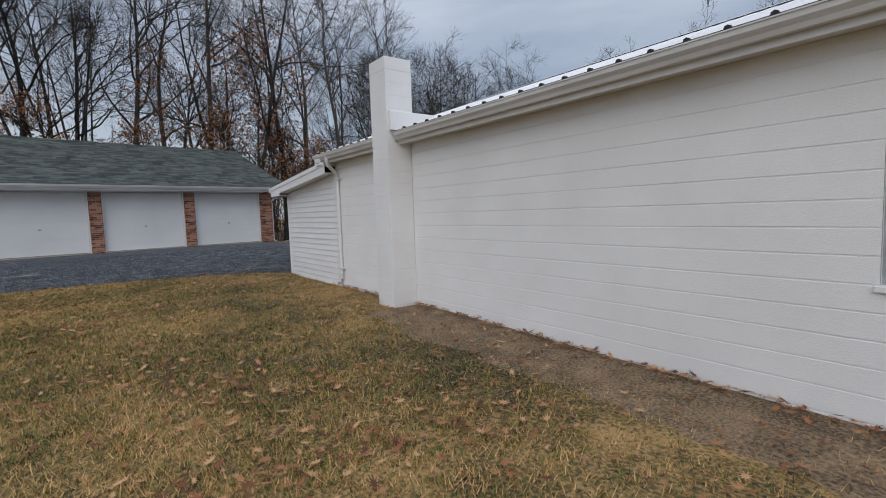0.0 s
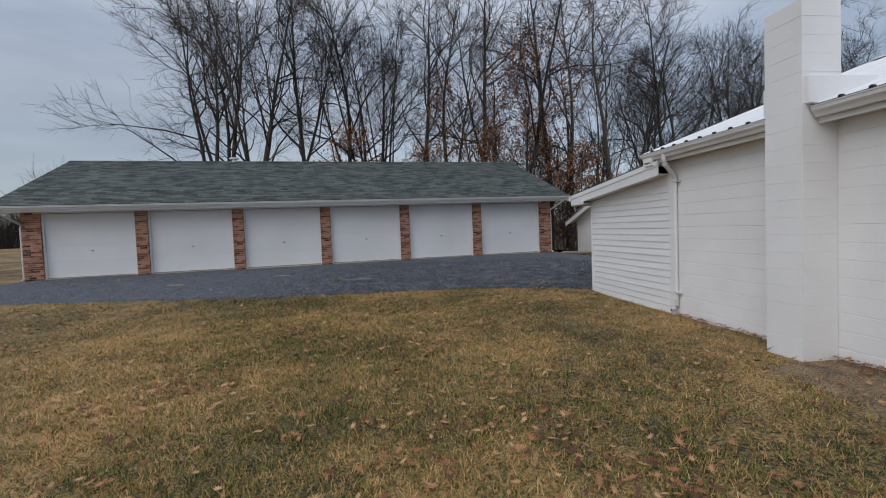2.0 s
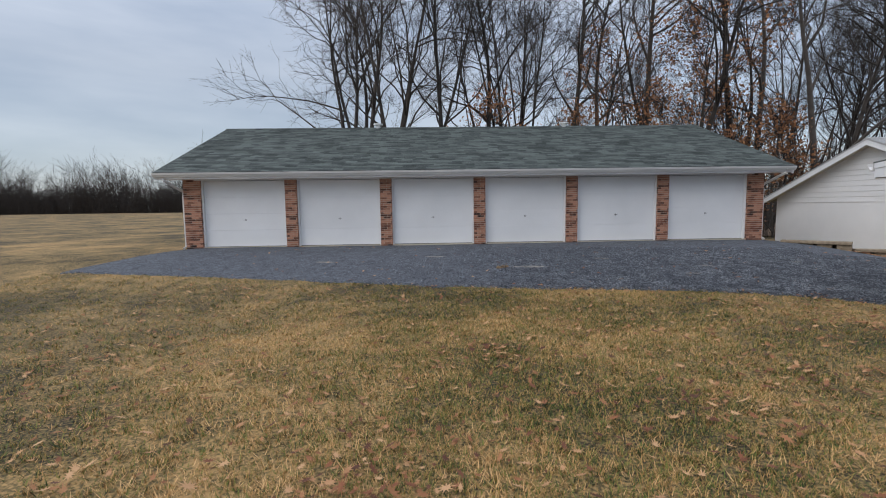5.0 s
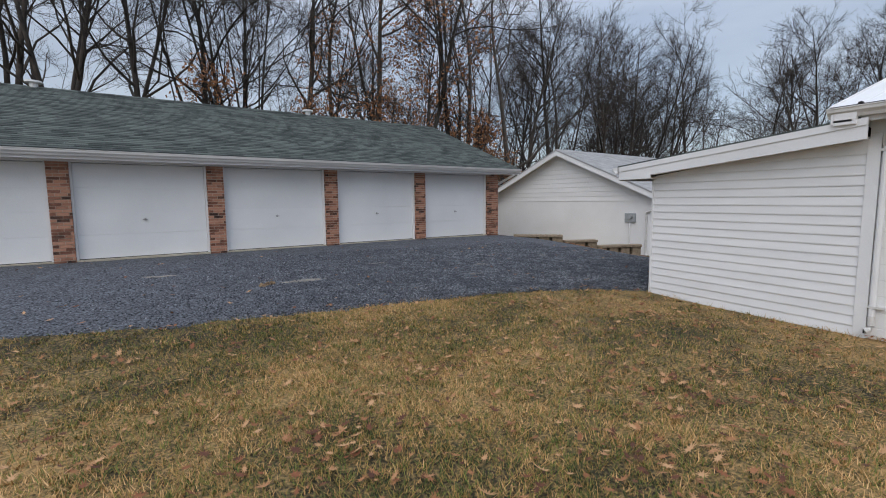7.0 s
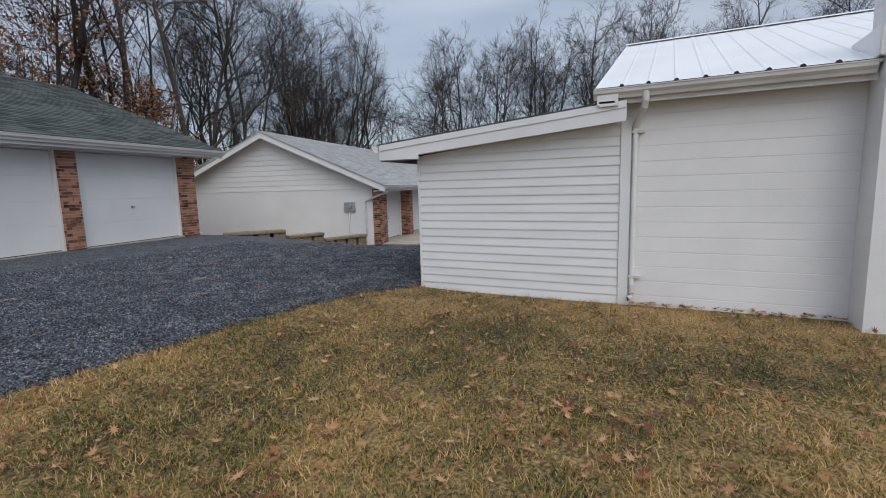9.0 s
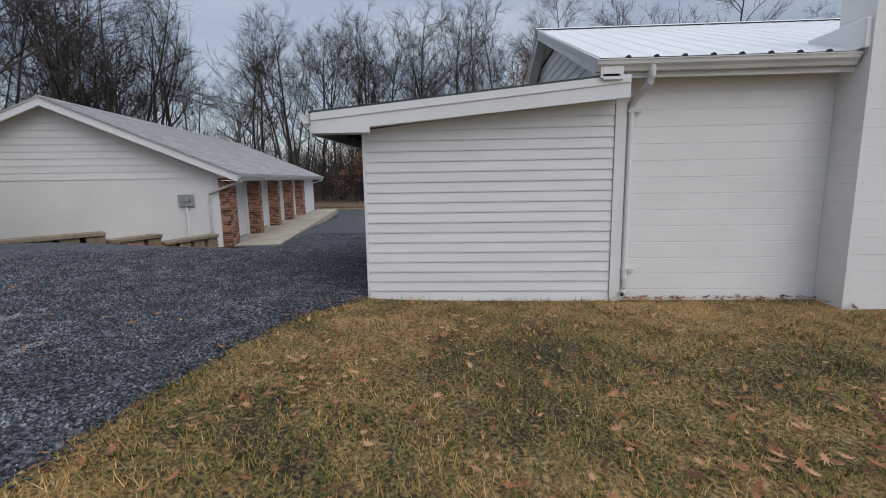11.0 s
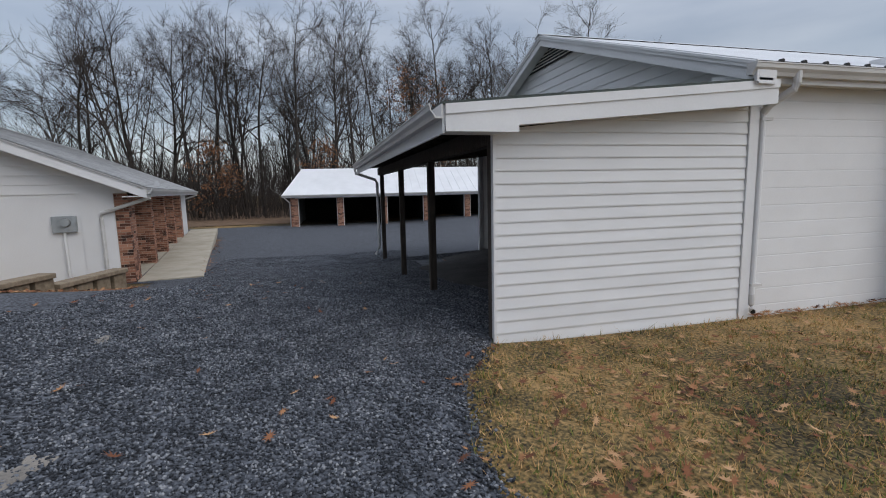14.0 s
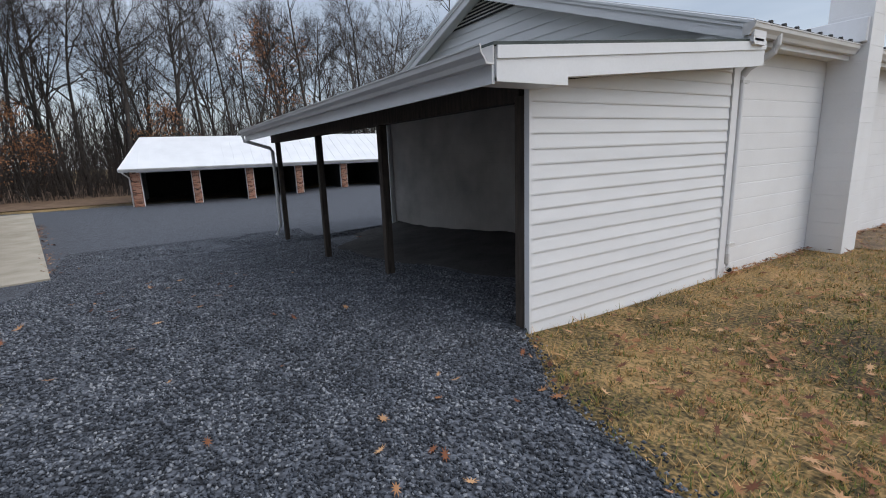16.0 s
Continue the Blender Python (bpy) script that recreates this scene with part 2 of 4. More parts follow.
def height(x, y):
    """The ground: a lawn that is nearly level, gravel rising to the long garage and falling away east."""
    front = 18.8 + 0.149 * (max(-20.0, min(8.0, x)) + 12.07)
    rise_ = 0.50 * smooth(12.0, front - 0.6, y) * (1 - smooth(6.5, 12.0, x))
    fall = -0.42 * smooth(5.5, 12.5, x) * smooth(7.0, 14.0, y + 4) - 0.5 * smooth(13, 33, x)
    far = 0.5 * smooth(40, 120, y) + -0.10 * smooth(7.0, 0.5, y) * smooth(0.0, 3.5, x)
    bumps = 0.03 * noise.noise((x * 0.35, y * 0.35, 0.0)) + 0.012 * noise.noise((x * 1.7, y * 1.7, 3.0))
    flat = smooth(0.0, 1.2, min(abs(x - 4.4), 1.2)) if y < 14 else 1.0
    return 0.03 + rise_ + fall + far + bumps * (0.35 + 0.65 * flat)


EDGE_Y = [(-14, 15.3), (-12.3, 15.25), (-9.6, 15.1), (-6.9, 14.9), (-5.1, 14.6), (-3.3, 14.4), (-1.2, 14.4), (0.1, 14.35), (1.2, 14.25), (2.4, 14.15), (3.1, 14.0), (3.7, 13.75), (4.15, 13.48), (4.42, 13.3)]


def lawn_edge(x):
    """Where the lawn gives way to the gravel, as y for each x."""
    for (xa, ya), (xb, yb) in zip(EDGE_Y, EDGE_Y[1:]):
        if x <= xb:
            return ya + (yb - ya) * min(1, max(0, (x - xa) / (xb - xa)))
    return 10.3


def ragged(x):
    return lawn_edge(x) + (0.10 * noise.noise((x * 1.3, 7.0, 0)) + 0.07 * noise.noise((x * 5.0, 2.0, 0))) * (1 - smooth(3.6, 4.3, x))


# ---- ground ----
def grid_lines(*spans):
    out = []
    for a, b, step in spans:
        out += list(np.arange(a, b, step))
    return out + [spans[-1][1]]


gx = grid_lines((-400, -60, 34), (-60, -18, 4), (-18, 14, 0.4), (14, 40, 1.5), (40, 400, 36))
gy = grid_lines((-300, -30, 30), (-30, -8, 4), (-8, 24, 0.4), (24, 60, 3), (60, 500, 44))
gv = [(x, y, height(x, y)) for y in gy for x in gx]
gn_ = len(gx)
gf = [(j * gn_ + i, j * gn_ + i + 1, (j + 1) * gn_ + i + 1, (j + 1) * gn_ + i) for j in range(len(gy) - 1) for i in range(gn_ - 1)]
ground = new("ground", big_mesh("ground", gv, gf, 4, lawn_mat))
tagged(ground, "tan and green winter lawn reaching to the far field", "ground", kind="structure")

# gravel yard, a thin sheet over the ground with a ragged lawn edge
gr = Geo()
cols = list(np.arange(-12.6, 4.38, 0.12)) + [4.394] + list(np.arange(4.404, 14.0, 0.3)) + list(np.arange(14.0, 37.1, 1.0))
ROWS_G = 44
for x in cols:
    south = ragged(x) if x < 4.4 else (10.3 if x < 13.4 else -14.0)
    north = 18.9 + 0.149 * (x + 12.07) if x > -11.7 else 15.4 + (x + 12.6) * 3.5
    if x > 12.2:
        north = 19.75 + 0.176 * (x - 12.2) if x < 31 else 27.0
    elif x > 8.06:
        north = 19.95 - 0.293 * (x - 8.06)
    elif x > 6.62:
        north = 21.05 - 0.78 * (x - 6.7)
    north = max(north, south + 0.05)
    for j in range(ROWS_G):
        t = j / (ROWS_G - 1)
        y = south + (north - south) * t
        lift = 0.022 if 0 < j else -0.01
        gr.v.append((x, y, height(x, y) + lift))
for i in range(len(cols) - 1):
    for j in range(ROWS_G - 1):
        a = i * ROWS_G + j
        gr.f.append((a, a + ROWS_G, a + ROWS_G + 1, a + 1))
gravel_ob = new("gravel_yard", big_mesh("gravel_yard", gr.v, gr.f, 4, gravel_mat))
tagged(gravel_ob, "dark blue-grey crushed stone yard between the buildings", "gravel", kind="structure")

# leaf litter floor under the woods
fl_ = Geo()
lx, ly = list(np.arange(-20, 90.1, 5.0)), list(np.arange(36, 90.1, 5.0))
for y in ly:
    for x in lx:
        fl_.v.append((x, y, height(x, y) + 0.05))
for j in range(len(ly) - 1):
    for i in range(len(lx) - 1):
        a = j * len(lx) + i
        fl_.f.append((a, a + 1, a + len(lx) + 1, a + len(lx)))
lx2, ly2 = list(np.arange(39.5, 91, 5.0)), list(np.arange(-39, 37, 5.0))
k0 = len(fl_.v)
for y in ly2:
    for x in lx2:
        fl_.v.append((x, y, height(x, y) + 0.05))
for j in range(len(ly2) - 1):
    for i in range(len(lx2) - 1):
        a = k0 + j * len(lx2) + i
        fl_.f.append((a, a + 1, a + len(lx2) + 1, a + len(lx2)))
forest_floor = new("forest_floor", big_mesh("forest_floor", fl_.v, fl_.f, 4, litter))
tagged(forest_floor, "brown leaf litter covering the woodland floor", "leaf litter", kind="structure")


# ---- brick piers, roofs, doors ----
def brick_shell(x0, x1, y0, y1, z0, z1, sides="fblr"):
    """Running-bond bricks standing 6 mm proud of a mortar core."""
    g, rnd = Geo(), random.Random(int(x0 * 97 + y0 * 31 + z0 * 13))
    course, k, z = 0.0677, 0, z0
    while z + 0.05 < z1:
        top = min(z + 0.057, z1)
        off = 0.105 if k % 2 else 0.0
        for s in sides:
            a, b = (x0, x1) if s in "fb" else (y0, y1)
            p = a - off
            while p < b - 0.01:
                u, w = max(a, p), min(b, p + 0.203)
                p += 0.213
                if w - u < 0.03:
                    continue
                o = 0.006 + rnd.uniform(-0.002, 0.002)
                if s == "f":
                    g.box(u, w, y0 - o, y0 + 0.01, z, top)
                elif s == "b":
                    g.box(u, w, y1 - 0.01, y1 + o, z, top)
                elif s == "l":
                    g.box(x0 - o, x0 + 0.01, u, w, z, top)
                else:
                    g.box(x1 - 0.01, x1 + o, u, w, z, top)
        z += course
        k += 1
    return g


def shingle_field(x0, x1, eave, ridge, tab=0.31, step=0.15, seed=1):
    """Overlapping tabs on a slope from eave (y, z) to ridge (y, z)."""
    rnd = random.Random(seed)
    dy, dz = ridge[0] - eave[0], ridge[1] - eave[1]
    length = math.hypot(dy, dz)
    dy, dz = dy / length, dz / length
    ny, nz = -dz, dy
    if nz < 0:
        ny, nz = -ny, -nz
    g = Geo()
    rows = int(length / step)
    for r in range(rows):
        s0, s1 = r * step, min(length, (r + 1) * step + 0.02)
        x = x0 - (tab / 2 if r % 2 else 0) - rnd.uniform(0, 0.1)
        while x < x1:
            w = tab * rnd.uniform(0.8, 1.5)
            a, b = max(x0, x), min(x1, x + w - 0.004)
            x += w
            if b - a < 0.02:
                continue
            up = 0.010 + rnd.uniform(0, 0.004)
            e = s0 - rnd.uniform(0, 0.008)
            p = lambda s, h: (eave[0] + dy * s + ny * h, eave[1] + dz * s + nz * h)
            (ya, za), (yb, zb), (yc, zc) = p(e, up), p(s1, 0.002), p(e, -0.004)
            g.add([(a, ya, za), (b, ya, za), (b, yb, zb), (a, yb, zb), (a, yc, zc), (b, yc, zc)], [(0, 1, 2, 3), (4, 5, 1, 0)])
    return g


def gutter_profile(y, z, sign=-1):
    """K-style gutter seen end on: back at y, top at z, standing out to sign."""
    pts = [(0, 0), (0, -0.125), (0.07, -0.125), (0.085, -0.09), (0.115, -0.055), (0.12, -0.015), (0.128, -0.012), (0.128, 0.0), (0.112, 0.0), (0.105, -0.05), (0.06, -0.11), (0.012, -0.11), (0.012, 0)]
    return [(y + sign * p, z + q) for p, q in pts]


def lap_boards(parent, plane, lo, hi, z0, z1, step, limits, mat, face=-1, name="siding_board"):
    """Lap siding. plane: ('x', v) or ('y', v) of the wall; limits(z) gives the run (a, b) at that height; face: which way it looks."""
    z = z0
    axis, v = plane
    while z < z1 - 0.01:
        t = min(z + step, z1)
        a0, b0 = limits(z)
        a1, b1 = limits(t)
        a0, b0, a1, b1 = max(lo, a0), min(hi, b0), max(lo, a1), min(hi, b1)
        if b0 - a0 > 0.05:
            if b1 - a1 < 0.02:
                b1 = a1 + 0.02
            out, inn, back = v + face * 0.016, v + face * 0.004, v - face * 0.004
            rows = [(out, z - 0.006, a0, b0), (out + face * 0.002, z + 0.008, a0, b0), (inn, t, a1, b1), (back, t, a1, b1), (back, z - 0.006, a0, b0)]
            pts = []
            for end in (0, 1):
                for d, zz, a, b in rows:
                    run = (a, b)[end]
                    pts.append((d, run, zz) if axis == "x" else (run, d, zz))
            g = Geo().add(pts, [(0, 1, 2, 3, 4), (9, 8, 7, 6, 5)] + [(i, 5 + i, 5 + (i + 1) % 5, (i + 1) % 5) for i in range(5)])
            part(name, g, mat, parent)
        z += step


def garage_row(name, label, doors, pitch, corner, wall_h, eave_h, half, ridge_h, open_bays=False, end_plain=0.0, roof="shingle", roof_mat=None, hip=0.0, seed=1, oh=0.5, rec=0.17, pw=0.42):
    """A row of garages in its own frame: front along x at y = 0, z = 0 at the floor, depth 2 * half."""
    house = thing(name, (0, 0, 0), label, "garage")
    run = 2 * corner + doors * pitch - pw + end_plain
    depth = 2 * half - 0.9
    # piers
    spans = [(0, corner)] + [(corner + i * pitch - pw, corner + i * pitch) for i in range(1, doors)] + [(corner + doors * pitch - pw, 2 * corner + doors * pitch - pw)]
    for i, (a, b) in enumerate(spans):
        core = part("brick_pier", Geo().box(a + 0.006, b - 0.006, 0.006, rec + 0.25, -0.6, wall_h + 0.05), mortar_mat, house)
        part("bricks", brick_shell(a, b, 0.0, rec + 0.26, -0.15, wall_h + 0.04, "fr" if rec > 0.3 and i == 0 else "flr"), brick_mat, core)
        if rec > 0.3 and i == 0:
            part("bricks", brick_shell(a, b, 0.0, 0.26, -0.15, wall_h + 0.04, "l"), brick_mat, core)
    # doors or open bays
    dw = pitch - pw
    shared = None
    for i in range(doors):
        a = corner + i * pitch
        sill = Geo().box(a - 0.02, a + dw + 0.02, 0.02, rec + 0.33, -0.5, 0.03)
        part("door_sill", sill, concrete, house)
        for s, e in ((a, a + 0.05), (a + dw - 0.05, a + dw)):
            part("door_jamb", Geo().box(s + 0.002, e - 0.002, rec - 0.1, rec + 0.09, 0.03, wall_h), trim_white, house)
        if open_bays:
            continue
        door = thing("garage_door", (a + 0.05, rec, 0.04), "", "")
        for key in ("label", "category"):
            if key in door:
                del door[key]
        door.parent = house
        ph = (wall_h - 0.05) / 4
        if shared is None:
            g = Geo()
            w = dw - 0.1
            g.box(0, w, 0.0, 0.04, 0.001, ph - 0.001)
            for q in range(3):
                z = ph * (q + 1) / 3 - 0.012
                if q < 2:
                    g.box(0.02, w - 0.02, -0.002, 0.002, z - ph / 3 + 0.016, z)
                else:
                    g.box(0.02, w - 0.02, -0.002, 0.002, z - ph / 3 + 0.016, z + 0.004)
            shared = mesh_of("door_panel", g.v, g.f, door_mat)
        for k in range(4):
            ob = new("door_panel", shared)
            ob.location = (0, 0, k * ph)
            ob.parent = door
        hb = Geo()
        w = (dw - 0.1) / 2
        hb.tube([(w, -0.03, ph * 1.62), (w, 0.0, ph * 1.62)], 0.012, 8)
        hb.box(w - 0.05, w + 0.05, -0.045, -0.03, ph * 1.62 - 0.008, ph * 1.62 + 0.008)
        hb.box(w - 0.02, w + 0.02, -0.012, -0.003, ph * 1.62 - 0.028, ph * 1.62 + 0.028)
        hob = new("door_handle", mesh_of("door_handle", hb.v, hb.f, chrome))
        hob.parent = door
        seal = new("bottom_seal", mesh_of("bottom_seal", Geo().box(0, dw - 0.1, -0.006, 0.04, -0.03, 0.004).v, Geo().box(0, 1, 0, 1, 0, 1).f, black_metal))
        seal.parent = door
    # lintel board and walls
    part("lintel_board", Geo().box(0.35, run - 0.35, -0.03, rec + 0.13, wall_h, wall_h + 0.17), trim_white, house)
    # open bays get their shade as surface colour; closed rows keep plaster
    inside = shaded_bay if open_bays else stucco
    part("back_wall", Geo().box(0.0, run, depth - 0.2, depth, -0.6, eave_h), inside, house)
    for x, e in ((0.0, -1), (run - 0.2, 1)):
        part("end_wall", Geo().box(x, x + 0.2, rec + 0.262, depth - 0.2, -0.8, eave_h), stucco, house)
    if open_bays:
        part("bay_floor", Geo().box(0.2, run - 0.2, 0.5, depth - 0.2, -0.3, 0.02), shaded_bay, house)
        part("bay_ceiling", Geo().box(0.2, run - 0.2, 0.3, depth - 0.2, wall_h + 0.02, wall_h + 0.1), shaded_bay, house)
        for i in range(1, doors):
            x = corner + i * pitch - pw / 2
            part("bay_divider", Geo().box(x - 0.06, x + 0.06, 0.44, depth - 0.2, 0.0, wall_h + 0.02), shaded_bay, house)
    if rec > 0.3:
        part("plaster_edge", Geo().box(-0.022, 0.0, 0.272, rec + 0.4, -0.6, wall_h + 0.1), stucco, house)
    if end_plain:
        part("plain_wall", Geo().box(run - end_plain, run, 0.1, 0.3, -0.5, wall_h), stucco, house)
    # gable ends
    slope = (ridge_h - eave_h) / half
    ymid = half - 0.45
    if not hip:
        for x, e in ((0.0, -1), (run, 1)):
            tri = Geo().prism([(0.0, eave_h), (depth, eave_h), (ymid, ridge_h - 0.14)], "x", x + (0.004 if e < 0 else -0.2), x + (0.2 if e < 0 else -0.004))
            part("gable", tri, stucco, house)
            lim = lambda z: ((z - eave_h) / slope + 0.0 - 0.25, depth + 0.25 - (z - eave_h) / slope)
            lap_boards(house, ("x", x), 0.01, depth - 0.01, wall_h + 0.02, ridge_h - 0.2, 0.2, lim, vinyl, e)
            xa, xb = (x - oh, x - oh + 0.03) if e < 0 else (x + oh - 0.03, x + oh)
            for s in (-1, 1):
                tip = ymid + s * half
                out = [(tip, eave_h - 0.02), (ymid, ridge_h - 0.02), (ymid, ridge_h - 0.24), (tip, eave_h - 0.24)]
                part("rake_board", Geo().prism(out, "x", xa, xb), trim_white, house)
                sof = [(tip, eave_h - 0.06), (ymid, ridge_h - 0.06), (ymid, ridge_h - 0.10), (tip, eave_h - 0.10)]
                part("rake_soffit", Geo().prism(sof, "x", xb + 0.002 if e < 0 else x + 0.022, x - 0.022 if e < 0 else xa - 0.002), soffit_mat, house)
    # roof deck, shingles, gutter
    x0, x1 = -oh - 0.02, run + oh + 0.02
    front, back = (-0.47, eave_h), (ymid + half + 0.02, eave_h)
    for nm, e in (("front", front), ("back", back)):
        if hip:
            deck = Geo()
            for t in (0.0, -0.05):
                deck.v += [(x0, e[0], e[1] + t), (x1, e[0], e[1] + t), (x1 - hip, ymid, ridge_h + t), (x0 + hip, ymid, ridge_h + t)]
            deck.f += [(0, 1, 2, 3), (7, 6, 5, 4), (0, 4, 5, 1), (1, 5, 6, 2), (2, 6, 7, 3), (3, 7, 4, 0)]
        else:
            deck = Geo().prism([e, (ymid, ridge_h), (ymid, ridge_h - 0.05), (e[0], e[1] - 0.05)], "x", x0, x1)
        part("roof_deck", deck, roof_mat if roof != "shingle" else (shingle_mat if roof_mat is None else roof_mat), house)
    if hip:
        for xa, xb in ((x0, x0 + hip), (x1, x1 - hip)):
            g = Geo().add([(xa, front[0], eave_h), (xa, back[0], eave_h), (xb, ymid, ridge_h), (xa, front[0], eave_h - 0.05), (xa, back[0], eave_h - 0.05), (xb, ymid, ridge_h - 0.05)], [(0, 1, 2), (3, 4, 5), (0, 1, 4, 3), (1, 2, 5, 4), (2, 0, 3, 5)])
            part("hip_end", g, roof_mat, house)
    if roof == "shingle":
        sf = shingle_field(x0, x1, (front[0], eave_h + 0.005), (ymid, ridge_h + 0.005), 0.31, 0.145, seed)
        sh = new("shingles", mesh_of("shingles", sf.v, sf.f, shingle_mat if roof_mat is None else roof_mat))
        sh.parent = house
        tagged(sh, kind="stuff")
        cap = Geo()
        x = x0
        while x < x1:
            w = min(0.3, x1 - x)
            cap.prism([(ymid - 0.15, ridge_h - 0.15 * slope + 0.028), (ymid, ridge_h + 0.034), (ymid + 0.15, ridge_h - 0.15 * slope + 0.028), (ymid, ridge_h + 0.012)], "x", x, x + w - 0.006)
            x += 0.3
        part("ridge_cap", cap, shingle_mat if roof_mat is None else roof_mat, house)
        if name == "long_garage":
            for x in (5.6, 13.4):
                v = Geo().tube([(x, ymid - 0.02, ridge_h - 0.05), (x, ymid - 0.02, ridge_h + 0.14)], 0.10, 12).tube([(x, ymid - 0.02, ridge_h + 0.12), (x, ymid - 0.02, ridge_h + 0.17)], 0.2, 12)
                part("roof_vent", v, trim_white, house, "small white round roof vent")
    else:
        rb = Geo()
        nrib = int((x1 - x0 - 2 * hip) / 0.6)
        for i in range(nrib + 1):
            x = x0 + hip + i * 0.6
            rb.prism([(front[0], eave_h + 0.002), (ymid, ridge_h + 0.002), (ymid, ridge_h + 0.022), (front[0], eave_h + 0.022)], "x", x, x + 0.03)
        part("roof_ribs", rb, roof_mat, house)
    part("fascia", Geo().box(x0, x1, -0.435, -0.41, eave_h - 0.2, eave_h - 0.03), trim_white, house)
    part("gutter", Geo().prism(gutter_profile(-0.437, eave_h - 0.015), "x", x0, x1), gutter_mat, house)
    part("soffit", Geo().box(x0 + 0.03, x1 - 0.03, -0.408, 0.02, eave_h - 0.2, eave_h - 0.175), soffit_mat, house)
    # corner downspouts
    dy = 0.12 if rec < 0.3 else 0.52
    for x, s in ((0.0, -1), (run, 1)):
        xs = x + s * 0.33
        d = Geo().tube([(xs, -0.50, eave_h - 0.1), (xs, -0.48, eave_h - 0.22), (x + s * 0.065, dy, eave_h - 0.55), (x + s * 0.065, dy, eave_h - 0.7), (x + s * 0.065, dy, 0.08), (x + s * 0.11, dy - 0.1, 0.0)], 0.042, 8)
        part("downspout", d, gutter_mat, house)
    return house


long_garage = garage_row("long_garage", "long brick and white six-door garage with a dark shingle roof", 6, 2.975, 0.51, 2.12, 2.345, 5.45, 4.50, seed=3, oh=0.61, pw=0.36)
long_garage.matrix_basis = pose(-11.862, 18.811, 0.55, 0, 0, 8.5)
side_garage = garage_row("side_garage", "white plastered garage block with brick piers and pale roof", 4, 3.0, 0.72, 2.08, 2.20, 5.03, 4.36, end_plain=4.0, rec=0.5, roof_mat=roof_grey, seed=5)
side_garage.matrix_basis = pose(12.22, 19.28, -0.38, 0, 0, 10.0)
open_garage = garage_row("open_garage", "brick garage with open dark bays and white metal roof", 8, 3.2, 0.5, 2.12, 2.38, 4.5, 4.4, open_bays=True, roof="metal", roof_mat=roof_metal, hip=1.0, seed=7)
open_garage.matrix_basis = pose(35.2, 17.1, -0.95, 0, 0, -94)

# electric meter on the plastered gable
meter = thing("electric_meter", (0, 0, 0), "grey electric meter box with round glass on plastered wall", "electric meter")
mb = Geo().box(-0.1, -0.004, -0.22, 0.22, 0, 0.36)
part("meter_box", mb, grey_metal, meter, bevel=0.012)
part("meter_dial", Geo().tube([(-0.09, -0.03, 0.22), (-0.17, -0.03, 0.22)], 0.085, 20), grey_metal, meter, "round grey dial cover")
part("dial_ring", Geo().tube([(-0.09, -0.03, 0.22), (-0.125, -0.03, 0.22)], 0.10, 20), chrome, meter)
part("conduit", Geo().tube([(-0.05, 0.02, 0.01), (-0.05, 0.02, -1.55)], 0.03, 10), stucco, meter)
meter.matrix_basis = side_garage.matrix_basis @ pose(0, 1.2, 1.26)

# concrete apron before the side garage
ap = Geo().box(0.0, 17.2, -1.4, -0.02, -0.25, 0.035)
apron = part("concrete_apron", ap, concrete)
apron.matrix_basis = side_garage.matrix_basis
tagged(apron, "tan concrete apron before the side garage doors", "concrete apron", kind="structure")


# ---- stepped timber retaining wall from the long garage to the side garage ----
def timber_step(a, b, top, label):
    (xa, ya), (xb, yb) = a, b
    run = math.hypot(xb - xa, yb - ya)
    t = thing("retaining_step", (0, 0, 0), label, "retaining wall", "stepped retaining wall")
    part("timber_cap", Geo().box(0, run, -0.16, 0.16, -0.085, 0.0), tan_wood, t, bevel=0.01)
    k = int(run / 0.55)
    for i in range(k + 1):
        x = i * (run - 0.34) / max(1, k)
        part("support_block", Geo().box(x, x + 0.34, -0.10, 0.10, -0.6, -0.087), tan_wood, t, bevel=0.008)
    part("back_board", Geo().box(0.02, run - 0.02, 0.11, 0.15, -0.6, -0.087), old_wood, t)
    t.matrix_basis = pose(xa, ya, top, 0, 0, math.degrees(math.atan2(yb - ya, xb - xa)))
    return t


timber_step((6.72, 20.95), (8.06, 19.93), 0.58, "weathered tan timber retaining step beside the garage corner")
timber_step((8.10, 19.92), (9.25, 19.55), 0.385, "weathered tan timber retaining step with leaves below")
timber_step((9.29, 19.54), (10.90, 19.08), 0.175, "weathered tan timber retaining step before the plastered gable")


# ---- the white block building ----
WX, WN, EX = 4.4, 10.27, 13.4
RX, RZ, EZ = 9.0, 4.66, 2.89
W0, W1, WZ0, WZ1 = 0.47, 1.47, 0.97, 1.97
SOUTH = -7.0
block_house = thing("block_building", (0, 0, 0), "white painted concrete block building with white metal roof", "building")


def cut(a, b, holes):
    out = [(a, b)]
    for h0, h1 in holes:
        nxt = []
        for p, q in out:
            if h1 <= p or h0 >= q:
                nxt.append((p, q))
            else:
                if p < h0:
                    nxt.append((p, h0))
                if q > h1:
                    nxt.append((h1, q))
        out = nxt
    return out


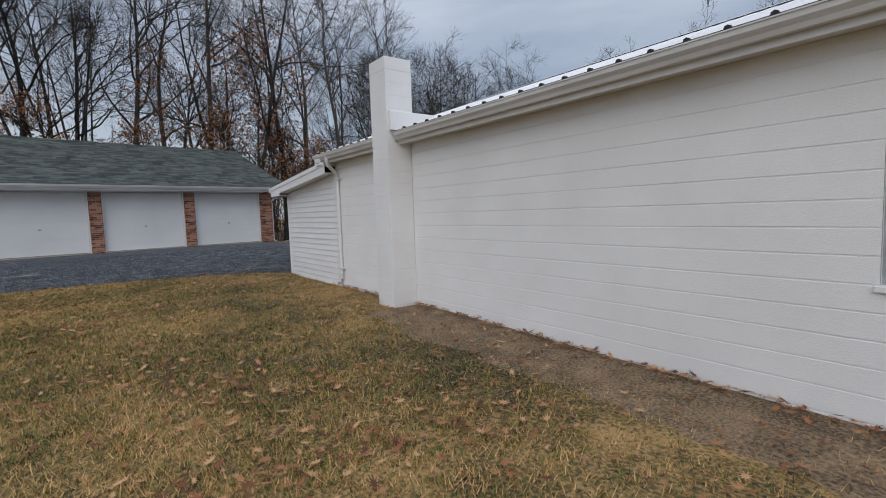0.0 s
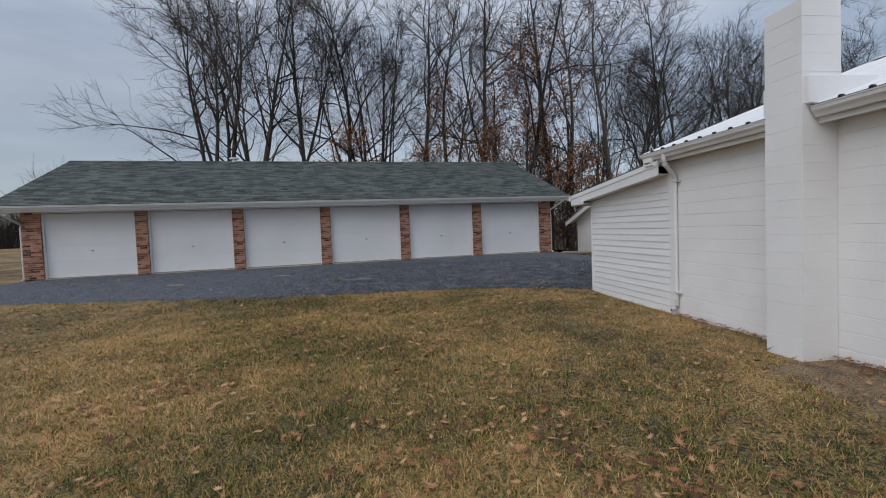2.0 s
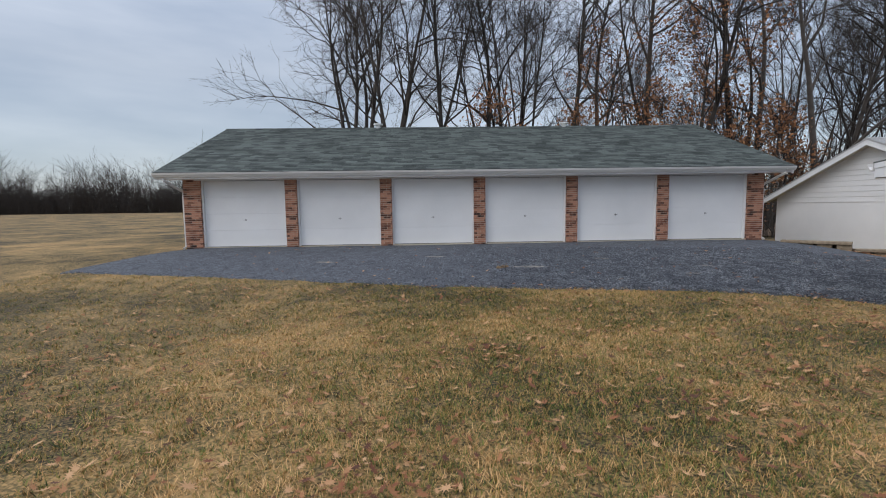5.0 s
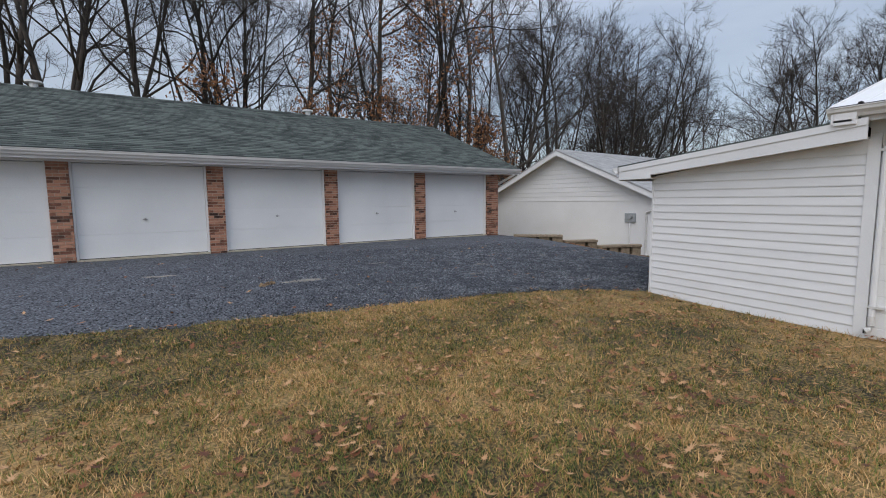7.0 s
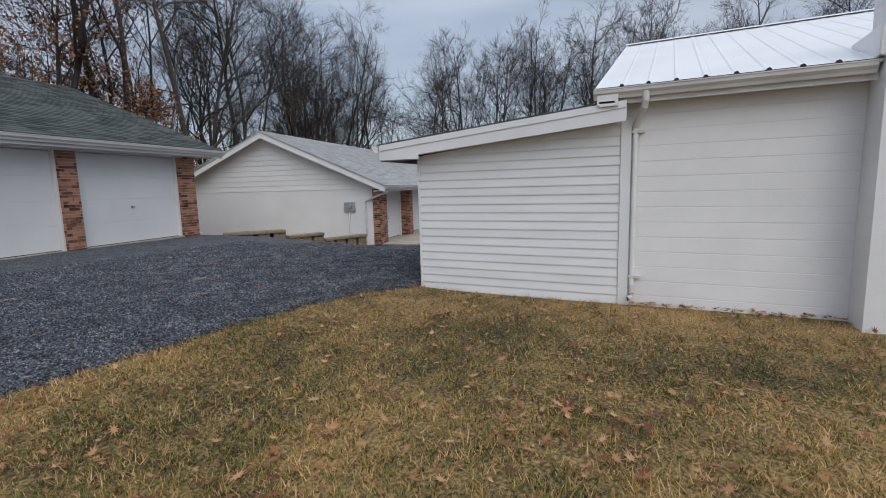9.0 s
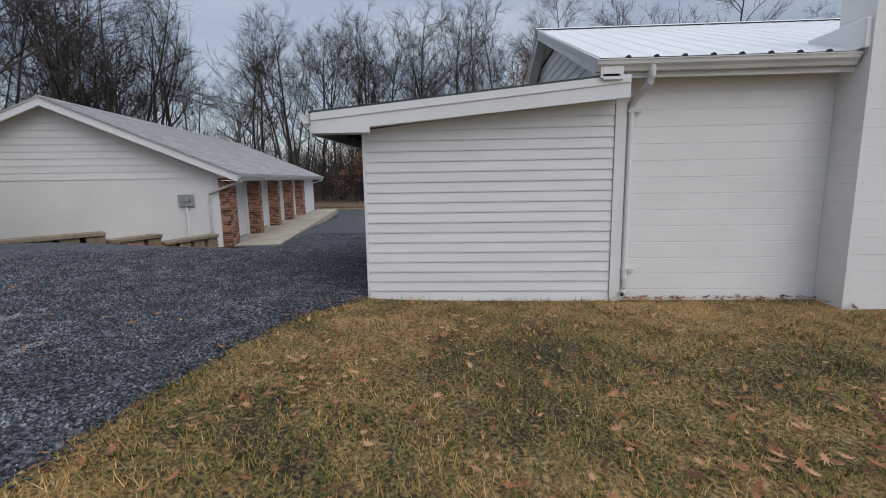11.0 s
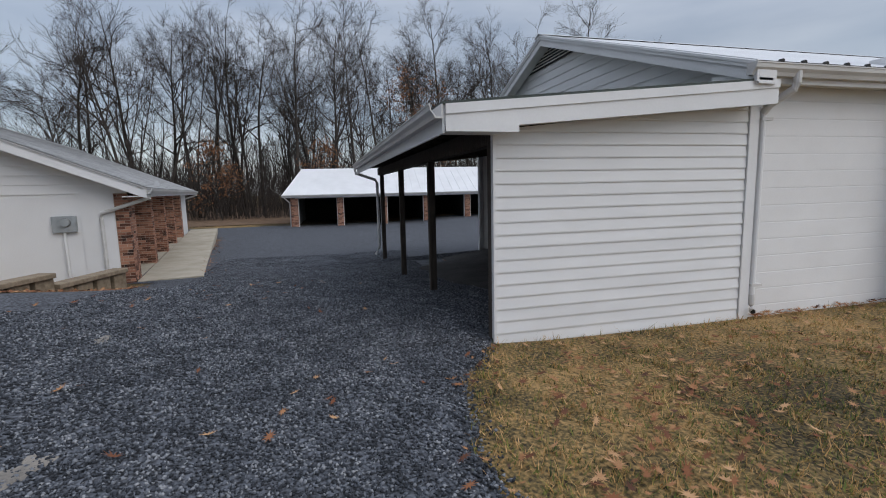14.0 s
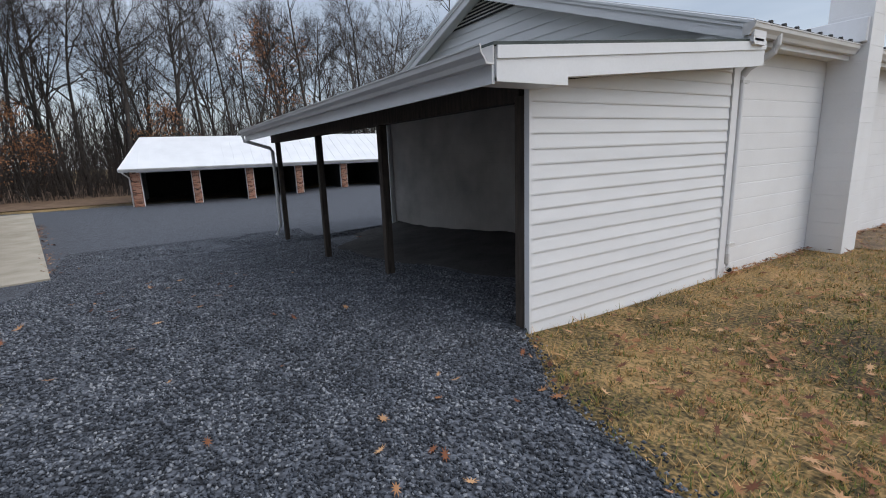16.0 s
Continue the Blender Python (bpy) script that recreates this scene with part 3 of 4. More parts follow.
west = Geo()
for y0, y1, z0, z1 in ((SOUTH, W0, -0.3, 2.8), (W1, WN, -0.3, 2.8), (W0, W1, -0.3, WZ0), (W0, W1, WZ1, 2.8)):
    west.box(WX, WX + 0.2, y0, y1, z0, z1)
wall_west = part("wall_west", west, paint_mortar, block_house)
north = Geo()
N0, N1 = 7.15, 8.1
for x0, x1, z0, z1 in ((WX + 0.2, N0, -0.4, 2.8), (N1, EX, -0.4, 2.8), (N0, N1, -0.4, 1.05), (N0, N1, 2.07, 2.8)):
    north.box(x0, x1, WN - 0.2, WN, z0, z1)
wall_north = part("wall_north", north, under_block, block_house)
part("wall_east", Geo().box(EX - 0.2, EX, SOUTH, WN - 0.2, -0.6, 2.8), stucco, block_house)
part("wall_south", Geo().box(WX + 0.2, EX - 0.2, SOUTH, SOUTH + 0.2, -0.5, 2.8), stucco, block_house)
part("corner_board", Geo().box(EX - 0.12, EX + 0.02, WN + 0.003, WN + 0.12, -0.5, 2.6), trim_white, block_house)

# the window in the west wall
win = thing("window_west", (WX, (W0 + W1) / 2, WZ0), "", "")
for key in ("label", "category"):
    if key in win:
        del win[key]
win.parent = block_house
for nm, g in (("window_frame", Geo().box(WX + 0.05, WX + 0.12, W0, W0 + 0.05, WZ0, WZ1)), ("window_frame", Geo().box(WX + 0.05, WX + 0.12, W1 - 0.05, W1, WZ0, WZ1)),
              ("window_frame", Geo().box(WX + 0.05, WX + 0.12, W0 + 0.05, W1 - 0.05, WZ1 - 0.05, WZ1)), ("window_rail", Geo().box(WX + 0.06, WX + 0.11, W0 + 0.05, W1 - 0.05, 1.44, 1.49)),
              ("window_frame", Geo().box(WX + 0.05, WX + 0.12, W0 + 0.05, W1 - 0.05, WZ0, WZ0 + 0.05))):
    part(nm, g, grey_metal, win)
part("window_sill", Geo().box(WX - 0.03, WX + 0.15, W0 - 0.03, W1 + 0.03, WZ0 - 0.05, WZ0 - 0.002), paint_mortar, win, bevel=0.006)
part("pane", Geo().box(WX + 0.08, WX + 0.086, W0 + 0.05, W1 - 0.05, WZ0 + 0.05, 1.44), glass_dark, win)
part("pane", Geo().box(WX + 0.08, WX + 0.086, W0 + 0.05, W1 - 0.05, 1.49, WZ1 - 0.05), glass_dark, win)
win2 = part("window_north", Geo().box(N0, N1, WN - 0.14, WN - 0.1, 1.05, 2.07), glass_dark, block_house, "dark unlit window under the lean-to")
part("window_frame", Geo().box(N0, N0 + 0.05, WN - 0.1, WN + 0.02, 1.05, 2.07).box(N1 - 0.05, N1, WN - 0.1, WN + 0.02, 1.05, 2.07).box(N0 + 0.05, N1 - 0.05, WN - 0.1, WN + 0.02, 2.02, 2.07).box(N0 + 0.05, N1 - 0.05, WN - 0.1, WN + 0.02, 1.05, 1.1), old_wood, win2)

# soffit, fascia, gutter on the west eave
part("soffit", Geo().box(4.175, WX + 0.2, SOUTH, 10.52, 2.732, 2.76), soffit_mat, block_house)
part("fascia", Geo().box(4.15, 4.173, SOUTH, 10.54, 2.70, 2.885), trim_white, block_house)
for a, b in ((SOUTH, 7.22), (7.79, 10.58)):
    part("gutter", Geo().prism(gutter_profile(4.148, 2.885), "y", a, b), gutter_mat, block_house)
CAP = [(0, 0), (0, -0.125), (0.07, -0.125), (0.085, -0.09), (0.115, -0.055), (0.128, -0.012), (0.128, 0.0)]
for y in (7.225, 7.785, 10.584):
    part("gutter_end", Geo().prism([(4.148 - p, 2.885 + q) for p, q in CAP], "y", y - 0.003, y + 0.003), gutter_mat, block_house)
part("eave_east", Geo().box(EX, EX + 0.4, SOUTH, 10.52, 2.72, 2.91), trim_white, block_house)

# ribbed metal roof, panel by panel
SL = (RZ - EZ) / (RX - 4.05)
y = SOUTH - 0.2
while y < 10.55:
    y1 = min(y + 0.915, 10.58)
    for e, tip in ((-1, 4.05), (1, 2 * RX - 4.05)):
        g = Geo().prism([(tip, EZ), (RX, RZ), (RX, RZ - 0.03), (tip, EZ - 0.03)], "y", y + 0.001, y1 - 0.001)
        for q in range(3):
            r = y + 0.04 + q * 0.305
            if r + 0.05 < y1:
                g.add([(tip, r, EZ + 0.001), (tip, r + 0.015, EZ + 0.011), (tip, r + 0.035, EZ + 0.011), (tip, r + 0.05, EZ + 0.001), (RX, r, RZ + 0.001), (RX, r + 0.015, RZ + 0.011), (RX, r + 0.035, RZ + 0.011), (RX, r + 0.05, RZ + 0.001)],
                      [(0, 1, 5, 4), (1, 2, 6, 5), (2, 3, 7, 6), (0, 3, 2, 1), (4, 5, 6, 7)])
        part("roof_panel", g, roof_metal, block_house)
    y += 0.915
cl = Geo().tube([(0, 0, 0), (0.035, 0, 0.004)], 0.028, 8)
closure_mesh = mesh_of("rib_closure", cl.v, cl.f, black_metal)
y = SOUTH - 0.2
while y < 10.5:
    for q in range(3):
        r = y + 0.04 + q * 0.305 + 0.025
        if r < 10.5 and not 7.15 < r < 7.85:
            ob = new("rib_closure", closure_mesh)
            ob.location, ob.parent = (4.025, r, EZ + 0.004), block_house
    y += 0.915
part("drip_edge", Geo().box(4.032, 4.05, SOUTH, 7.2, EZ - 0.012, EZ + 0.006).box(4.032, 4.05, 7.8, 10.55, EZ - 0.012, EZ + 0.006), black_metal, block_house)
part("ridge_cap", Geo().prism([(RX - 0.18, RZ - 0.18 * SL + 0.03), (RX, RZ + 0.035), (RX + 0.18, RZ - 0.18 * SL + 0.03), (RX, RZ + 0.02)], "y", SOUTH - 0.2, 10.6), roof_metal, block_house)

# north gable with lap siding, vent and rakes
part("gable", Geo().prism([(WX, 2.73), (EX, 2.73), (EX, 2.92), (RX, RZ - 0.12), (WX, 2.92)], "y", WN - 0.2, WN), stucco, block_house)
lap_boards(block_house, ("y", WN), WX, EX, 2.65, RZ - 0.25, 0.17, lambda z: (4.14 + (z - 2.81) / SL, 2 * RX - 4.14 - (z - 2.81) / SL), vinyl, 1)
part("gable_vent", Geo().prism([(RX - 1.1, RZ - 0.53), (RX + 1.1, RZ - 0.53), (RX, RZ - 0.18)], "y", WN + 0.02, WN + 0.04), black_metal, block_house, "dark louvred gable vent")
for k in range(5):
    z = RZ - 0.50 + k * 0.06
    hw = max(0.05, 1.05 - k * 0.19)
    part("louvre", Geo().box(RX - hw, RX + hw, WN + 0.041, WN + 0.06, z, z + 0.018), soffit_mat, block_house)
for s in (-1, 1):
    tip = RX + s * (RX - 4.05)
    part("rake_board", Geo().prism([(tip, EZ - 0.03), (RX, RZ - 0.03), (RX, RZ - 0.2), (tip, EZ - 0.2)], "y", 10.52, 10.545), trim_white, block_house)
    part("rake_trim", Geo().prism([(tip, EZ + 0.02), (RX, RZ + 0.02), (RX, RZ - 0.075), (tip, EZ - 0.075)], "y", 10.546, 10.566), trim_white, block_house)
    part("rake_soffit", Geo().prism([(tip, EZ - 0.16), (RX, RZ - 0.16), (RX, RZ - 0.185), (tip, EZ - 0.185)], "y", WN + 0.062, 10.518), soffit_mat, block_house)
    ra, rb_ = sorted((tip, tip - s * 0.62))
    part("eave_return", Geo().box(ra, rb_, WN + 0.02, 10.517, EZ - 0.22, EZ - 0.19 if s > 0 else EZ - 0.034), trim_white, block_house)

# chimney of painted block, course by course
chimney = thing("chimney", (4.15, 7.5, 0), "white painted concrete block chimney standing against the wall", "chimney")
z, k = -0.13, 0
while z < 3.85:
    part("block", Geo().box(3.945, WX + (0.04 if z > 2.6 else -0.006), 7.25, 7.75, z + 0.0004, z + 0.1996), paint_block, chimney, bevel=0.0025)
    z += 0.2
part("cap_course", Geo().box(3.945, 4.44, 7.25, 7.75, z, z + 0.2), paint_block, chimney, bevel=0.006)
part("flashing", Geo().box(3.975, 4.85, 7.19, 7.81, 2.91, 3.22), roof_metal, chimney, "white metal flashing at the roof", bevel=0.01)

# downspout of the west gutter
dsp = thing("downspout", (4.3, 10.02, 0.1), "white painted downspout strapped to the block wall", "downspout")
part("outlet", Geo().tube([(4.08, 9.97, 2.82), (4.08, 9.97, 2.70), (4.1, 9.98, 2.64), (4.3, 10.07, 2.50), (4.355, 10.09, 2.42)], 0.042, 10), gutter_mat, dsp)
part("pipe", Geo().tube([(4.355, 10.09, 2.45), (4.355, 10.095, 0.3)], 0.034, 10), trim_white, dsp)
part("shoe", Geo().tube([(4.355, 10.095, 0.32), (4.35, 10.09, 0.2), (4.32, 10.10, 0.15), (4.29, 10.13, 0.13)], 0.037, 10), gutter_mat, dsp)
# the shoe's end is closed; a black disc paints the shade inside its mouth
part("opening", Geo().tube([(4.29, 10.128, 0.13), (4.288, 10.138, 0.13)], 0.03, 10), black_metal, dsp)
for z in (2.34, 0.42):
    part("strap", Geo().box(4.318, 4.398, 9.98, 10.135, z, z + 0.03), gutter_mat, dsp)

# ---- the lean-to ----
lean = thing("lean_to", (WX, 11.8, 0), "white sided open lean-to shed on timber posts", "lean-to")
LT = lambda y: 2.73 - (y - 10.2) * 0.092
X0, X1, Y1 = 4.12, 14.0, 13.9
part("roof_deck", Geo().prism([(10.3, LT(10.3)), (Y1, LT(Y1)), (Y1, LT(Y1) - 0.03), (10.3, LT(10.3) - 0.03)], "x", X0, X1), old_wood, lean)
sh_l = Geo().prism([(10.28, LT(10.28) + 0.026), (Y1 + 0.03, LT(Y1 + 0.03) + 0.026), (Y1 + 0.03, LT(Y1 + 0.03) + 0.004), (10.28, LT(10.28) + 0.004)], "x", X0 - 0.03, X1 + 0.03)
part("shingle_roof", sh_l, shingle_mat, lean)
part("rake_board", Geo().prism([(10.19, LT(10.19) - 0.002), (Y1, LT(Y1) - 0.002), (Y1, LT(Y1) - 0.23), (10.19, LT(10.19) - 0.25)], "x", X0 - 0.022, X0 - 0.001), trim_white, lean)
part("rake_trim", Geo().prism([(10.19, LT(10.19) + 0.002), (Y1, LT(Y1) + 0.002), (Y1, LT(Y1) - 0.085), (10.19, LT(10.19) - 0.085)], "x", X0 - 0.036, X0 - 0.023), trim_white, lean)
part("rake_soffit", Geo().prism([(10.3, LT(10.3) - 0.2), (13.3, LT(13.3) - 0.2), (13.3, LT(13.3) - 0.22), (10.3, LT(10.3) - 0.22)], "x", X0, 4.36), trim_white, lean)
part("eave_box", Geo().box(X0 - 0.02, 4.36, 13.28, Y1 - 0.001, 2.155, 2.185), trim_white, lean)
part("box_face", Geo().prism([(13.2, 2.156), (Y1, 2.156), (Y1, 2.185), (13.2, 2.24)], "x", X0 - 0.024, X0 - 0.001), trim_white, lean)
part("fascia", Geo().box(X0, X1, Y1 + 0.001, Y1 + 0.025, 2.14, LT(Y1) - 0.002), trim_white, lean)
part("gutter", Geo().prism(gutter_profile(Y1 + 0.027, LT(Y1) + 0.0, 1), "x", X0 - 0.03, X1), gutter_mat, lean)
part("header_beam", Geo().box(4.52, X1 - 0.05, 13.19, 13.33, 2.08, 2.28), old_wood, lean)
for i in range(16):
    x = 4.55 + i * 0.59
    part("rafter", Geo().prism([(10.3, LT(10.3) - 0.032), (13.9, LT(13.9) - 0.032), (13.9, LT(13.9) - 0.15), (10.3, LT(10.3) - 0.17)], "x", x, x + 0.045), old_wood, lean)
for x in (7.45, 10.3, 13.58):
    gz = height(x, 13.26) - 0.1
    part("post", Geo().box(x - 0.055, x + 0.055, 13.2, 13.31, gz, 2.078), old_wood, lean, bevel=0.008)
part("corner_post", Geo().box(4.42, 4.56, 13.2, 13.35, -0.2, 2.12), old_wood, lean, bevel=0.008)
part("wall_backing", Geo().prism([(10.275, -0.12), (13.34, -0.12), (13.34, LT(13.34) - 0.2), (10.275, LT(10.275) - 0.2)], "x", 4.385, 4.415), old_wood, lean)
lap_boards(lean, ("x", 4.383), 10.275, 13.33, -0.0975, 2.53, 0.1275, lambda z: (10.275, min(13.33, 10.2 + (2.73 - 0.215 - z) / 0.092)), vinyl, -1)
part("corner_trim", Geo().box(4.358, 4.42, 13.331, 13.36, -0.1, 2.18), trim_white, lean)
part("wall_trim", Geo().box(4.35, 4.398, 10.14, 10.27, -0.06, LT(10.2) - 0.23), trim_white, lean)
part("base_course", Geo().box(4.40, 4.50, 10.275, 13.3, -0.25, 0.02), paint_mortar, lean)
d = Geo().tube([(X1 - 0.06, Y1 + 0.09, 2.27), (X1 - 0.06, Y1 + 0.07, 2.15), (13.6, 13.45, 1.95), (13.58, 13.40, 1.85), (13.58, 13.40, 0.0), (13.58, 13.52, -0.22)], 0.042, 10)
part("downspout", d, gutter_mat, lean)

# dark soil banked against the back wall of the lean-to
soil = Geo()
NX, NY = 34, 10
for i in range(NX + 1):
    for j in range(NY + 1):
        x, v = 4.62 + 8.5 * i / NX, j / NY
        reach = 1.7 + 0.5 * noise.noise((x * 0.7, 1.0, 4.0)) + 0.9 * smooth(4.6, 9.0, x) - 1.2 * smooth(11.2, 13.0, x)
        y = WN + 0.006 + reach * v
        bank = 0.02 + 0.20 * (1 - v) ** 1.5 + 0.03 * noise.noise((x * 2.1, y * 2.1, 0)) * (1 - v)
        soil.v.append((x, y, height(x, y) + (bank if j < NY else -0.02) + 0.02))
for i in range(NX):
    for j in range(NY):
        a = i * (NY + 1) + j
        soil.f.append((a, a + NY + 1, a + NY + 2, a + 1))
tagged(part("soil_bank", soil, soil_mat), "dark bare soil banked against the block wall", "soil", kind="structure")


# ---- trees ----
class Tubes:
    """Many tapered tubes gathered into arrays."""

    def __init__(self):
        self.v, self.q, self.n = [], [], 0

    def add(self, pts, r0, r1, sides):
        pts = np.asarray(pts, dtype=float)
        m = len(pts)
        d = np.gradient(pts, axis=0)
        d /= np.linalg.norm(d, axis=1)[:, None] + 1e-9
        ref = np.where(np.abs(d[:, 2:3]) > 0.9, np.array([[1.0, 0, 0]]), np.array([[0, 0, 1.0]]))
        u = np.cross(d, ref)
        u /= np.linalg.norm(u, axis=1)[:, None] + 1e-9
        w = np.cross(d, u)
        a = np.arange(sides) * 2 * np.pi / sides
        rad = np.linspace(r0, r1, m)[:, None, None]
        ring = pts[:, None, :] + rad * (np.cos(a)[None, :, None] * u[:, None, :] + np.sin(a)[None, :, None] * w[:, None, :])
        self.v.append(ring.reshape(-1, 3))
        i = np.arange(m - 1)[:, None] * sides
        s = np.arange(sides)[None, :]
        t = (s + 1) % sides
        self.q.append((np.stack([i + s, i + t, i + t + sides, i + s + sides], axis=-1) + self.n).reshape(-1, 4))
        self.n += m * sides

    def mesh(self, name, mat):
        return big_mesh(name, np.concatenate(self.v), np.concatenate(self.q), 4, mat)


def branch_line(rng, start, way, length, segs, wobble, lift):
    pts, p, d = [np.array(start)], np.array(start, dtype=float), np.array(way, dtype=float)
    for _ in range(segs):
        d = d + rng.normal(0, wobble, 3) + np.array([0, 0, lift])
        d /= np.linalg.norm(d)
        p = p + d * length / segs
        pts.append(p)
    return np.array(pts)


def side_way(rng, d, angle):
    u = np.cross(d, rng.normal(0, 1, 3))
    u /= np.linalg.norm(u) + 1e-9
    return d * math.cos(angle) + u * math.sin(angle)


def make_tree(seed, tall, label, lean=0.04, stems=1, twigs=True, first=0.3, leaves=0, spread=1.0, girth=1.0):
    rng = np.random.default_rng(seed)
    wood, fine, leaf_v = Tubes(), Tubes(), []
    for s in range(stems):
        way = np.array([rng.normal(0, lean + 0.1 * (stems > 1)), rng.normal(0, lean + 0.1 * (stems > 1)), 1.0])
        way /= np.linalg.norm(way)
        h = tall * rng.uniform(0.85, 1.0)
        trunk = branch_line(rng, (rng.normal(0, 0.12) * (stems > 1), rng.normal(0, 0.12) * (stems > 1), -0.3), way, h, 10, 0.045, 0.01)
        r = girth * 0.0115 * h / (1 + 0.35 * (stems - 1))
        wood.add(trunk, r, 0.02, 7)
        for i in range(int(13 / (1 + 0.4 * (stems - 1)))):
            t = first + (1 - first) * rng.uniform(0.0, 0.9) ** 0.75
            k = min(9, int(t * 10))
            base = trunk[k] + (trunk[k + 1] - trunk[k]) * (t * 10 - k)
            d = trunk[k + 1] - trunk[k]
            d /= np.linalg.norm(d)
            ln = spread * h * (0.34 * (1 - t) ** 0.5 + 0.10) * rng.uniform(0.7, 1.3)
            l1 = branch_line(rng, base, side_way(rng, d, rng.uniform(0.5, 1.0)), ln, 6, 0.20, 0.06)
            r1 = r * (1 - t) * 0.5 + 0.018
            wood.add(l1, r1, 0.010, 5)
            for j in range(8):
                t2 = rng.uniform(0.3, 1.0)
                k2 = min(5, int(t2 * 6))
                d2 = l1[k2 + 1] - l1[k2]
                d2 /= np.linalg.norm(d2)
                b2 = l1[k2] + (l1[k2 + 1] - l1[k2]) * (t2 * 6 - k2)
                l2 = branch_line(rng, b2, side_way(rng, d2, rng.uniform(0.4, 0.9)), ln * rng.uniform(0.3, 0.6) * (1.25 - 0.6 * t2), 3, 0.24, 0.05)
                fine.add(l2, 0.016, 0.006, 3)
                for q in range(6 if twigs else 3):
                    k3 = rng.integers(0, 3)
                    d3 = l2[k3 + 1] - l2[k3]
                    n3 = np.linalg.norm(d3)
                    d3 = d3 / n3
                    tl = rng.uniform(0.45, 1.3)
                    l3 = branch_line(rng, l2[k3] + d3 * n3 * rng.uniform(0, 1), side_way(rng, d3, rng.uniform(0.35, 0.8)), tl, 2, 0.15, 0.05)
                    fine.add(l3, 0.0075, 0.004, 3)
                    if twigs:
                        for w in range(1):
                            l4 = branch_line(rng, l3[1], side_way(rng, d3, rng.uniform(0.4, 0.9)), tl * 0.55, 1, 0.1, 0.04)
                            fine.add(l4, 0.0055, 0.0035, 3)
                    if leaves and rng.uniform() < leaves:
                        for w in range(5):
                            c = l3[-1] + rng.normal(0, 0.16, 3)
                            a, b = rng.normal(0, 1, 3), rng.normal(0, 1, 3)
                            a, b = a / np.linalg.norm(a) * 0.10, b / np.linalg.norm(b) * 0.065
                            leaf_v += [c - a, c + b, c + a, c - b]
    tree = thing("tree", (0, 0, 0), label, "tree", "bare woodland trees")
    for nm, t, m in (("trunk", wood, bark), ("crown", fine, twig_mat)):
        ob = new(nm, t.mesh(nm, m))
        ob.parent = tree
    if leaf_v:
        ob = new("leaves", big_mesh("leaves", np.array(leaf_v), np.arange(len(leaf_v)), 4, brown_leaf))
        ob.parent = tree
        ob["label"] = "dry brown leaves still hanging"
    return tree


FULL = "tall bare winter tree with grey-brown bark and fine twigs"
kinds = [
    make_tree(11, 17, FULL, spread=1.0),
    make_tree(12, 19, FULL, lean=0.08, first=0.35, spread=0.85),
    make_tree(13, 18, "bare winter tree with a forked trunk and fine twigs", stems=2),
    make_tree(14, 15, FULL, lean=0.06, first=0.2, spread=1.25),
    make_tree(15, 20, FULL, lean=0.03, first=0.42, spread=0.75),
    make_tree(16, 16, "bare winter tree with several leaning stems", stems=3, lean=0.08),
    make_tree(17, 17, "wide bare winter tree with limbs from low down", lean=0.05, first=0.18, spread=1.15),
]
oak = [make_tree(21, 13, "slender tree holding dry brown leaves at the wood edge", leaves=0.5, first=0.12, spread=0.85, girth=0.8),
       make_tree(22, 9, "young tree holding dry brown leaves at the wood edge", leaves=0.55, first=0.08, girth=0.7)]
thin = [make_tree(31, 16, "slim bare woodland tree standing behind others", twigs=False, first=0.35), make_tree(32, 18, "slim bare woodland tree standing behind others", twigs=False, first=0.4, spread=0.8),
        make_tree(33, 15, "slim bare woodland tree standing behind others", twigs=False, stems=2)]
used = set()


def plant(kind, x, y, turn, size):
    m = pose(x, y, height(x, y) - 0.05, 0, 0, turn) @ Matrix.Diagonal((size, size, size, 1))
    if kind.name not in used:
        used.add(kind.name)
        kind.matrix_basis = m
        return kind
    saved = kind.scale.copy()
    kind.scale = (1, 1, 1)
    ob = copy_thing(kind, m)
    kind.scale = saved
    return ob


rt = random.Random(5)
# trees marking the west end of the wood and the foot of the long garage's roof
for k, x, y, turn, size in ((6, -10.8, 35.5, 20, 1.0), (6, -12.4, 38.0, 200, 0.95), (3, -9.4, 37.4, 80, 1.0), (3, -11.7, 36.6, 140, 1.1), (2, -10.4, 38.4, 10, 1.05), (0, -12.0, 39.5, 300, 1.0), (2, -8.2, 37.0, 75, 1.0), (1, -5.6, 36.0, 130, 0.95), (0, -2.9, 37.5, 300, 1.05), (5, -0.5, 36.2, 15, 1.0), (1, 2.2, 35.6, 250, 1.0),
                            (0, 4.6, 37.2, 100, 1.0), (4, 6.9, 36.0, 190, 1.0), (2, 9.2, 36.4, 340, 1.05), (4, 11.6, 35.4, 60, 1.0), (0, 13.8, 36.8, 220, 1.1), (6, 16.6, 35.0, 145, 1.12), (3, 19.6, 38.0, 10, 1.05)):
    plant(kinds[k], x, y, turn, size * 1.15)
for x, y, k in ((7.4, 34.2, 1), (9.6, 34.6, 0), (12.4, 34.6, 1), (14.6, 35.6, 1), (-1.8, 35.0, 1), (3.4, 34.6, 1), (6.0, 35.4, 0), (12.3, 37.0, 0), (47.5, 15.0, 1), (48.0, 4.0, 0), (47.6, 24.0, 1)):
    plant(oak[k], x, y, rt.uniform(0, 360), rt.uniform(0.85, 1.1))
for i in range(9):
    plant(kinds[i % 6], rt.uniform(-12, 22), rt.uniform(39, 50), rt.uniform(0, 360), rt.uniform(1.05, 1.25))
